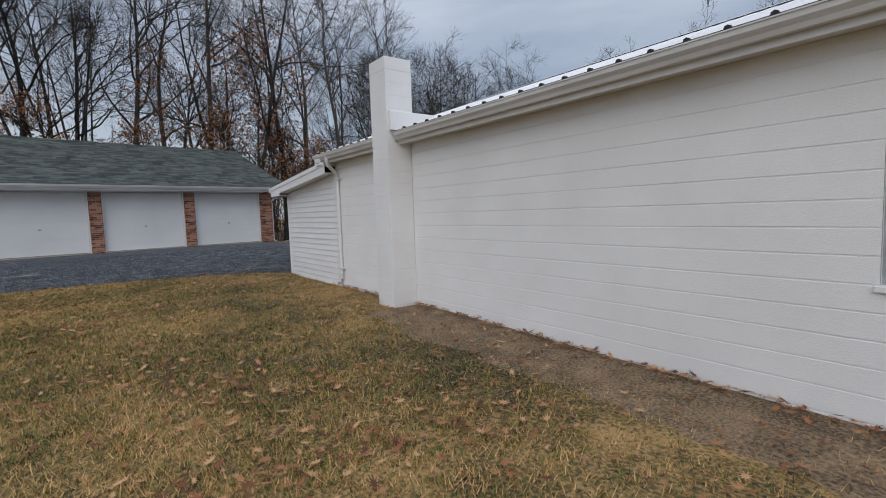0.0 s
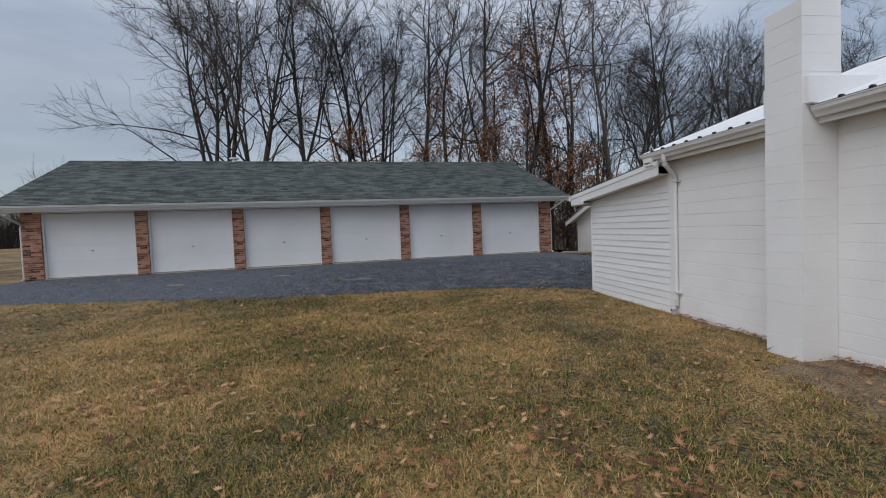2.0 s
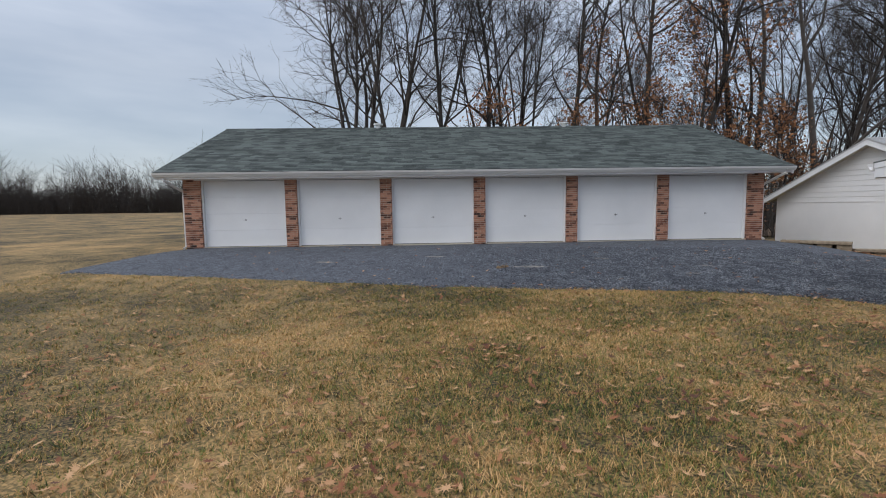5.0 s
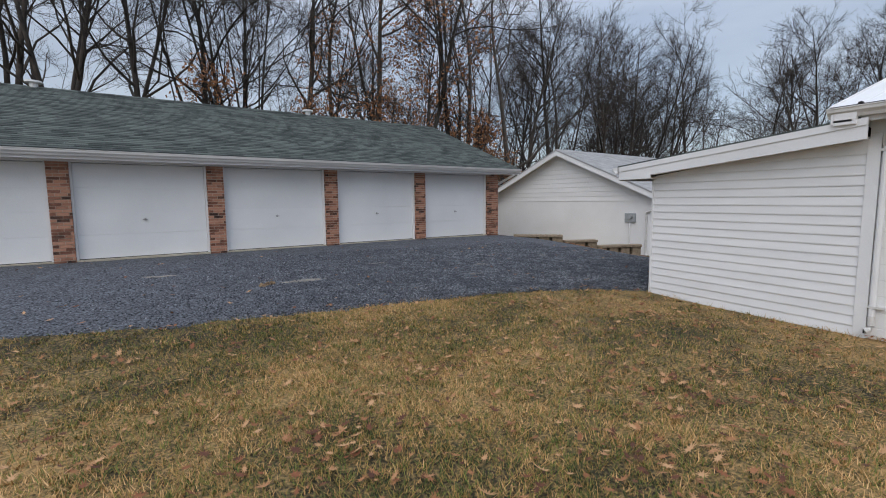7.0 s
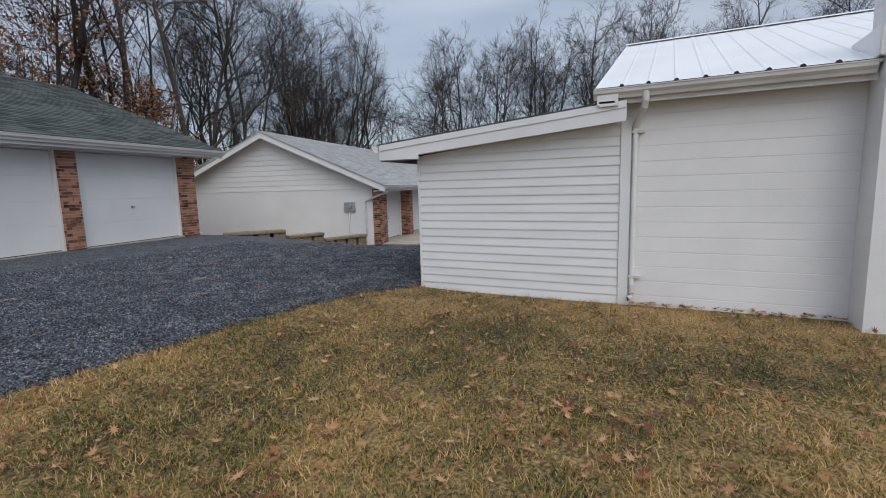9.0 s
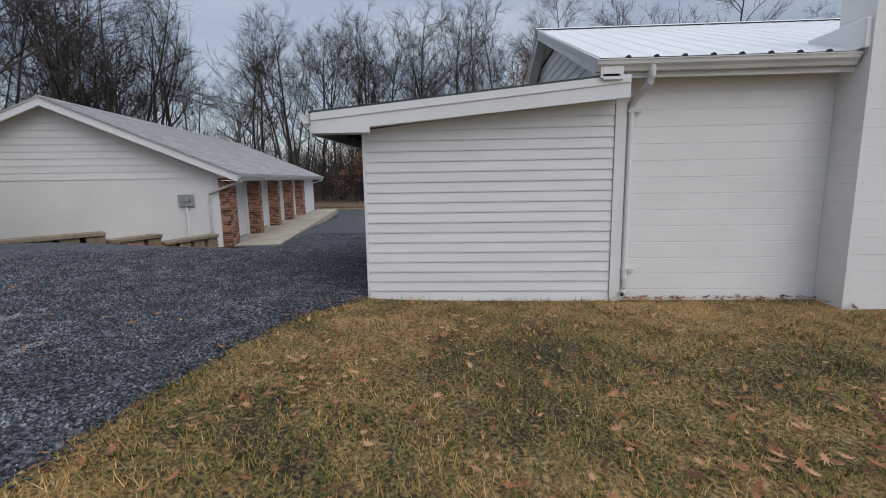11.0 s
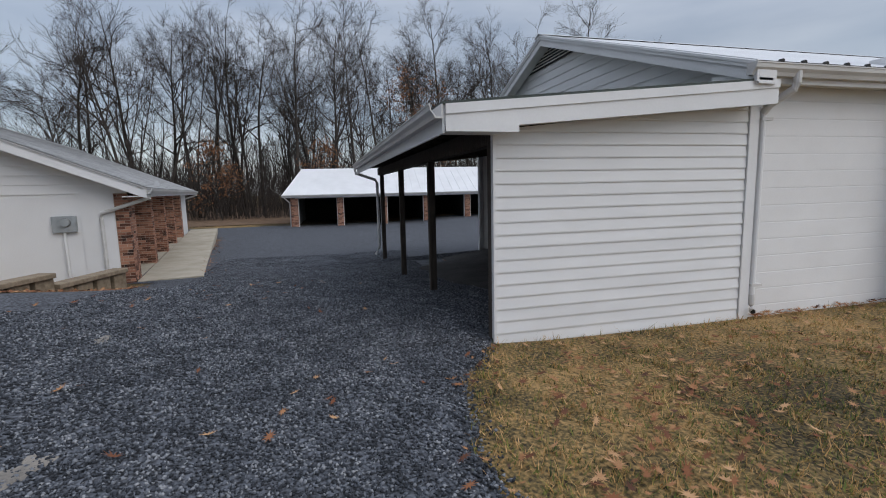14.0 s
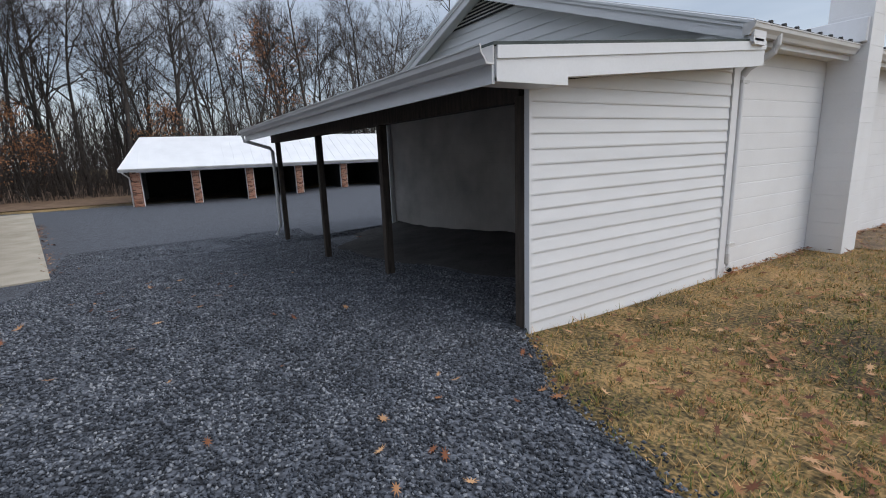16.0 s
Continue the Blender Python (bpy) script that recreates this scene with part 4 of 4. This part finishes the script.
for i in range(22):
    t = (i + 0.5) / 22
    plant(kinds[(i * 5) % 6], 22 + 24 * t + rt.uniform(-1.5, 1.5), 39 - 1.0 * t + rt.uniform(0, 10), rt.uniform(0, 360), rt.uniform(0.95, 1.12))
for i in range(40):
    t = (i + 0.5) / 40
    plant(kinds[(i * 5 + 1) % 6], 47.5 + rt.uniform(0, 11), 38 - 52 * t + rt.uniform(-1, 1), rt.uniform(0, 360), rt.uniform(1.0, 1.2))
for i in range(10):
    plant(kinds[(i * 5) % 6], rt.uniform(41, 57), rt.uniform(36, 52), rt.uniform(0, 360), rt.uniform(0.75, 0.95))
for i in range(30):
    plant(thin[i % 3], rt.uniform(5, 56), rt.uniform(50, 66), rt.uniform(0, 360), rt.uniform(0.85, 1.1))
for i in range(36):
    plant(thin[i % 3], rt.uniform(54, 70), rt.uniform(-22, 48), rt.uniform(0, 360), rt.uniform(0.8, 1.05))
for x, y, k, s in ((36, -14, 0, 0.8), (48, -8, 3, 0.85), (60, 2, 2, 0.9), (40, -20, 5, 0.8), (52, -16, 1, 0.85), (64, -10, 0, 0.9)):
    plant(kinds[k], x, y, rt.uniform(0, 360), s)


def thicket(name, label, count, place, tall, seed, width, forks=4):
    rng = np.random.default_rng(seed)
    t = Tubes()
    for _ in range(count):
        x, y = place(rng)
        z = height(x, y) - 0.1
        h = tall * rng.uniform(0.45, 1.0) * (0.85 + 0.5 * noise.noise((x * 0.06, y * 0.06, 1.0)))
        way = np.array([rng.normal(0, 0.16), rng.normal(0, 0.16), 1.0])
        s = branch_line(rng, (x, y, z), way / np.linalg.norm(way), h, 3, 0.09, 0.02)
        t.add(s, width, width * 0.4, 3)
        for _f in range(forks):
            k = rng.integers(0, 3)
            d = s[k + 1] - s[k]
            d = d / np.linalg.norm(d)
            b = branch_line(rng, s[k] + (s[k + 1] - s[k]) * rng.uniform(0, 1), side_way(rng, d, rng.uniform(0.4, 0.9)), h * rng.uniform(0.15, 0.35), 2, 0.15, 0.05)
            t.add(b, width * 0.5, width * 0.3, 3)
    return tagged(new(name, t.mesh(name, twig_mat)), label, "undergrowth", kind="stuff")


def edge_north(rng):
    x = rng.uniform(-14, 46)
    return x, 35.5 + 0.05 * max(0, x - 20) + abs(rng.normal(0, 5))


def edge_east(rng):
    return 47.5 + abs(rng.normal(0, 5)), rng.uniform(-22, 40)


thicket("undergrowth", "brown bare saplings and brush along the wood edge", 2300, edge_north, 4.2, 41, 0.014)
thicket("undergrowth", "brown bare saplings and brush behind the gravel yard", 3000, edge_east, 6.0, 42, 0.014)
thicket("far_woods", "dense bare far woodland behind the garages", 800, lambda r: (r.uniform(14, 85), r.uniform(60, 85)), 14, 43, 0.055, 8)
thicket("far_woods", "dense bare far woodland east of the yard", 2100, lambda r: (r.uniform(62, 88), r.uniform(-40, 62)), 13, 44, 0.06, 7)
thicket("hedgerow", "dark bare hedgerow at the far side of the field", 5200, lambda r: (r.uniform(-230, -50), 124 + abs(r.normal(0, 6))), 10.0, 45, 0.06, 10)
thicket("hedgerow", "taller pale bare trees above the far hedgerow", 620, lambda r: (r.choice([-116.0, -74.0, -66.0, -150.0]) + r.normal(0, 8), r.uniform(126, 140)), 18, 46, 0.05, 26)

# ---- grass, leaves and stones ----
rng = np.random.default_rng(77)
track = np.array([(-0.5, 0.4), (-0.9, 1.4), (-1.3, 2.5), (-1.7, 3.4), (-2.5, 4.7), (-3.3, 5.9), (-3.6, 7.0), (-3.5, 8.0), (-3.0, 9.3), (-2.4, 10.6), (-1.8, 12.0), (-1.1, 13.8)])
N_NEAR, N_FAR, TUFT = 46000, 26000, 8
pick = track[rng.integers(0, len(track), N_NEAR)] + np.array([1.2, 2.2]) + rng.normal(0, 1.0, (N_NEAR, 2)) * np.array([2.4, 2.2])
wide = np.stack([rng.uniform(-13, 4.35, N_FAR), rng.uniform(1, 16.4, N_FAR)], axis=1)
tufts = np.concatenate([pick, wide])
tuft_tall = np.repeat(rng.uniform(0.45, 1.35, len(tufts)), TUFT)
spots = np.repeat(tufts, TUFT, axis=0) + rng.normal(0, 0.026, (len(tufts) * TUFT, 2))
edge_tab_x = np.arange(-14, 4.4, 0.05)
edge_tab = np.array([ragged(x) for x in edge_tab_x])
keep = (spots[:, 0] < 4.36) & (spots[:, 0] > -13) & (spots[:, 1] < np.interp(spots[:, 0], edge_tab_x, edge_tab) + np.abs(rng.normal(0, 0.06, len(spots)))) & (spots[:, 1] > -2)
keep &= ~((spots[:, 0] > 3.9) & (spots[:, 1] > 7.2) & (spots[:, 1] < 7.8))
thinned = np.clip((spots[:, 0] - 2.5 - 0.3 * np.sin(spots[:, 1] * 2.3)) / 1.4, 0, 1) * (spots[:, 1] < 7.1)
keep &= rng.uniform(0, 1, len(spots)) > 0.72 * thinned
spots, tuft_tall = spots[keep], tuft_tall[keep]
hx, hy = np.arange(-13.2, 16.01, 0.2), np.arange(-2.2, 20.01, 0.2)
htab = np.array([[height(x, y) for x in hx] for y in hy])


def heights(p):
    fx, fy = (p[:, 0] - hx[0]) / 0.2, (p[:, 1] - hy[0]) / 0.2
    i, j = np.clip(fx.astype(int), 0, len(hx) - 2), np.clip(fy.astype(int), 0, len(hy) - 2)
    u, v = fx - i, fy - j
    return htab[j, i] * (1 - u) * (1 - v) + htab[j, i + 1] * u * (1 - v) + htab[j + 1, i] * (1 - u) * v + htab[j + 1, i + 1] * u * v


n = len(spots)
z = heights(spots)
ang, tall_b = rng.uniform(0, 2 * np.pi, n), rng.uniform(0.022, 0.060, n) * tuft_tall
by_wall = np.exp(-((4.4 - spots[:, 0]) / 0.12) ** 2)
tall_b *= 1 + 1.1 * by_wall
lean_b = rng.uniform(0.3, 1.6, n) * tall_b
w_b = rng.uniform(0.0020, 0.0050, n)
dx, dy = np.cos(ang), np.sin(ang)
base = np.stack([spots[:, 0], spots[:, 1], z - 0.004], axis=1)
side = np.stack([-dy * w_b, dx * w_b, np.zeros(n)], axis=1)
tip = base + np.stack([dx * lean_b, dy * lean_b, tall_b], axis=1)
gv = np.stack([base - side, base + side, tip], axis=1).reshape(-1, 3)
lawn_ob = new("grass_blades", big_mesh("grass_blades", gv, np.arange(len(gv)), 3, grass_blade))
tagged(lawn_ob, "short tan and green winter grass blades on the lawn", "grass", kind="stuff")

# fallen oak leaves: a lobed outline, curled
lobes = 9
leaf_out = []
for i in range(2 * lobes):
    a = 2 * math.pi * i / (2 * lobes)
    r = (1.0 if i % 2 == 0 else 0.36) * (0.75 + 0.25 * abs(math.cos(a)))
    leaf_out.append((math.cos(a) * r, math.sin(a) * r * 0.62))
leaf_out = np.array([(0, 0)] + leaf_out)


def scatter_leaves(points, zs, name, label, lo=0.034, hi=0.074):
    vs, fs = [], []
    k = 0
    fan = [(0, i, i % (2 * lobes) + 1) for i in range(1, 2 * lobes + 1)]
    for (x, y), zz in zip(points, zs):
        s, a = rng.uniform(lo, hi), rng.uniform(0, 2 * np.pi)
        curl, tx, ty = rng.uniform(-0.2, 0.75), rng.normal(0, 0.22), rng.normal(0, 0.22)
        p = leaf_out * s
        h = curl * (p[:, 1] ** 2 + 0.5 * p[:, 0] ** 2) / s + tx * p[:, 0] + ty * p[:, 1]
        h = h - h.min() + 0.008
        c, sn = math.cos(a), math.sin(a)
        vs.append(np.stack([x + c * p[:, 0] - sn * p[:, 1], y + sn * p[:, 0] + c * p[:, 1], zz + h], axis=1))
        fs += [(k + a_, k + b_, k + c_) for a_, b_, c_ in fan]
        k += len(p)
    ob = new(name, big_mesh(name, np.concatenate(vs), np.array(fs), 3, fallen_leaf))
    return tagged(ob, label, "leaves", kind="stuff")


pts = [np.stack([rng.uniform(-9, 4.2, 4800), rng.uniform(1.2, 14.4, 4800)], axis=1)]
for cx, cy in ((0.6, 3.2), (1.2, 3.6), (0.1, 3.0), (1.6, 4.6), (2.3, 3.4), (0.9, 5.2), (-2.8, 8.0), (-3.4, 7.6), (-0.3, 9.3), (0.9, 10.1), (2.6, 12.8), (1.9, 13.3), (3.0, 12.0), (-0.8, 11.8), (-2.2, 10.6), (0.3, 6.2)):
    pts.append(np.array([cx, cy]) + rng.normal(0, 0.34, (60, 2)))
pts.append(np.stack([4.36 - np.abs(rng.normal(0, 0.07, 420)), rng.uniform(1.0, 10.1, 420)], axis=1))
pts = np.concatenate(pts)
pts = pts[(pts[:, 0] < 4.36) & (pts[:, 1] < np.interp(pts[:, 0], edge_tab_x, edge_tab) + 0.2)]
scatter_leaves(pts, heights(pts) + rng.uniform(0.024, 0.046, len(pts)), "fallen_leaves", "dry tan and brown oak leaves scattered on the lawn", 0.024, 0.074)
p2 = np.stack([rng.uniform(7.9, 10.9, 260), np.zeros(260)], axis=1)
p2[:, 1] = 19.93 - 0.293 * (p2[:, 0] - 8.06) - 0.2 - np.abs(rng.normal(0, 0.16, 260))
p3 = np.stack([rng.uniform(13.0, 28, 300), np.zeros(300)], axis=1)
p3[:, 1] = 19.46 - 1.48 + 0.176 * (p3[:, 0] - 12.2) - np.abs(rng.normal(0, 0.22, 300))
p4 = np.stack([rng.uniform(10.5, 13.0, 160), 10.6 + np.abs(rng.normal(0, 0.5, 160))], axis=1)
p5 = np.stack([rng.uniform(-10, 10, 260), rng.uniform(14.3, 20, 260)], axis=1)
p6 = np.concatenate([p2, p3, p4, p5])
scatter_leaves(p6, [height(x, y) + 0.03 for x, y in p6], "fallen_leaves", "dry brown leaves blown onto the gravel edges", 0.03, 0.07)

# dead thatch along the foot of the west wall
st = Geo()
ys = np.arange(-2.0, 7.21, 0.1)
for y in ys:
    w = 1.15 + 0.25 * noise.noise((y * 0.8, 5.0, 0)) + 0.12 * noise.noise((y * 4.0, 9.0, 0))
    for k in range(7):
        x = 4.396 - w * k / 6
        st.v.append((x, y, height(x, y) + (0.012 if k < 6 else -0.006)))
for j in range(len(ys) - 1):
    for k in range(6):
        a = j * 7 + k
        st.f.append((a, a + 1, a + 8, a + 7))
tagged(part("bare_strip", st, thatch), "dead brown thatch strip along the foot of the wall", "bare earth", kind="structure")

# loose crushed stone
N_ST = 170000
late = np.array([(-1.2, 13.6), (-0.4, 14.8), (0.4, 15.4), (1.0, 16.0), (1.3, 16.2)])
sp = late[rng.integers(0, 5, N_ST)] + np.array([2.0, 0.3]) + rng.normal(0, 1.0, (N_ST, 2)) * np.array([2.7, 2.0])
spread_out = np.stack([rng.uniform(3.5, 15.5, N_ST), rng.uniform(12.4, 18.2, N_ST)], axis=1)
sp = np.where(rng.uniform(0, 1, (N_ST, 1)) < 0.28, spread_out, sp)
ok = (sp[:, 0] < 15.5) & ((sp[:, 1] > 13.45) | (sp[:, 0] < 4.3) | ((sp[:, 0] > 4.7) & (sp[:, 1] > 12.5))) & (sp[:, 0] > -9) & (sp[:, 1] < np.where(sp[:, 0] > 6.0, 18.0, 19.2))
south_s = np.where(sp[:, 0] < 4.4, np.interp(sp[:, 0], edge_tab_x, edge_tab), 10.5)
ok &= sp[:, 1] > south_s + np.abs(rng.normal(0, 0.05, N_ST)) - 0.10 * (rng.uniform(0, 1, N_ST) < 0.25)
sp = sp[ok]
n = len(sp)
zc = heights(sp) + 0.026
r = rng.uniform(0.0055, 0.0155, n)[:, None] * rng.uniform(0.6, 1.3, (n, 3))
yaw = rng.uniform(0, 2 * np.pi, n)
octa = np.array([(1, 0, 0.2), (0, 1, -0.2), (-1, 0.1, 0.1), (0.1, -1, 0), (0.2, 0.1, 0.8), (0, 0, -0.8)])
loc = octa[None] * r[:, None, :] + rng.normal(0, 0.0022, (n, 6, 3))
c, s = np.cos(yaw)[:, None], np.sin(yaw)[:, None]
sv = np.stack([loc[..., 0] * c - loc[..., 1] * s + sp[:, :1], loc[..., 0] * s + loc[..., 1] * c + sp[:, 1:], loc[..., 2] + zc[:, None]], axis=-1).reshape(-1, 3)
tri = np.array([(0, 1, 4), (1, 2, 4), (2, 3, 4), (3, 0, 4), (1, 0, 5), (2, 1, 5), (3, 2, 5), (0, 3, 5)])
sf = (tri[None] + (np.arange(n) * 6)[:, None, None]).reshape(-1, 3)
tagged(new("loose_gravel", big_mesh("loose_gravel", sv, sf, 3, stone_mat)), "loose angular blue-grey crushed stones on the yard", "gravel", kind="stuff")


def dust_patch(x, y, rx, ry, seed):
    rr = random.Random(seed)
    g = Geo()
    g.v.append((x, y, height(x, y) + 0.030))
    for ring in (0.5, 1.0):
        for i in range(18):
            a = 2 * math.pi * i / 18
            q = ring * rr.uniform(0.4, 1.25)
            px, py = x + math.cos(a) * rx * q, y + math.sin(a) * ry * q
            g.v.append((px, py, height(px, py) + (0.030 if ring < 1 else 0.016)))
    for i in range(18):
        j = (i + 1) % 18
        g.f += [(0, 1 + i, 1 + j), (1 + i, 19 + i, 19 + j, 1 + j)]
    ob = part("dust_patch", g, sand_mat)
    tagged(ob, "pale worn dusty patch in the dark gravel", "bare patch", "worn patches in the gravel", "structure")


for i, (x, y, a, b) in enumerate(((-1.4, 16.25, 0.55, 0.13), (2.0, 15.7, 0.3, 0.1), (2.6, 16.5, 0.26, 0.14), (4.8, 17.0, 0.2, 0.08), (-6.5, 16.6, 0.4, 0.08), (0.4, 17.3, 0.35, 0.08), (-3.8, 17.3, 0.4, 0.07))):
    dust_patch(x, y, a, b, i)

clod = Geo()
rc = random.Random(9)
for k in range(3):
    cx, cy = -2.13 + k * 0.09, 16.1 + 0.05 * k
    base_i = len(clod.v)
    for zz, rad in ((-0.02, 0.065), (0.03, 0.07), (0.07, 0.035)):
        for i in range(7):
            a = 2 * math.pi * i / 7
            q = rad * rc.uniform(0.7, 1.15)
            clod.v.append((cx + q * math.cos(a), cy + q * math.sin(a), height(cx, cy) + zz + rc.uniform(-0.012, 0.012)))
    for ring in range(2):
        for i in range(7):
            a, b = base_i + ring * 7 + i, base_i + ring * 7 + (i + 1) % 7
            clod.f.append((a, b, b + 7, a + 7))
    clod.f.append(tuple(base_i + 14 + i for i in range(7)))
tagged(part("stone_clod", clod, thatch, at=(-2.04, 16.15, height(-2.04, 16.15))), "small brown clod of earth and stone on gravel", "stone")

# ---- wall blocks, course by course ----
COURSE, LONG = 0.2, 0.4
rest, mesh_for = Geo(), {}
z, row = -0.23, 0
while z < 2.7:
    z1 = min(z + COURSE, 2.73)
    start = W1 + (LONG / 2 if row % 2 else 0)
    k0, k1 = math.floor((SOUTH - start) / LONG), math.ceil((WN - start) / LONG)
    for k in range(k0, k1 + 1):
        a, b = max(SOUTH, start + k * LONG), min(WN, start + (k + 1) * LONG)
        holes = [(7.25, 7.75)]
        if z < WZ1 - 0.01 and z1 > WZ0 + 0.01:
            holes.append((W0, W1))
        for p, q in cut(a, b, holes) if b > a else []:
            if q - p < 0.03:
                continue
            key = (round(q - p, 3), round(z1 - z, 3))
            g = Geo().box(-0.004, 0.01, 0.0, key[0], 0.002, key[1] - 0.002)
            g.v = [(x, y, zz if x > 0 else min(max(zz, 0.008), key[1] - 0.008)) for x, y, zz in g.v]
            if p > 2.2 and z > -0.1:
                if key not in mesh_for:
                    mesh_for[key] = mesh_of("block", g.v, g.f, paint_block)
                ob = new("block", mesh_for[key])
                ob.parent = wall_west
                ob.location = (WX, p, z)
            else:
                rest.add([(WX + x, p + y, z + zz) for x, y, zz in g.v], g.f)
    z += COURSE
    row += 1
ob = part("blockwork", rest, paint_block, wall_west)
tagged(ob, kind="stuff")

# block courses under the lean-to
nb = Geo()
z, row = -0.35, 0
while z < 2.7:
    x = WX + 0.2 - (0.2 if row % 2 else 0)
    while x < EX - 0.13:
        for p, q in cut(max(x, WX + 0.2), min(x + LONG, EX - 0.125), [(N0, N1)] if z < 2.05 and z + COURSE > 1.06 else []):
            if q - p > 0.03:
                nb.box(p + 0.002, q - 0.002, WN - 0.01, WN + 0.005, z + 0.004, min(z + COURSE, 2.73) - 0.004)
        x += LONG
    z += COURSE
    row += 1
tagged(part("blockwork", nb, under_block, wall_north), kind="stuff")
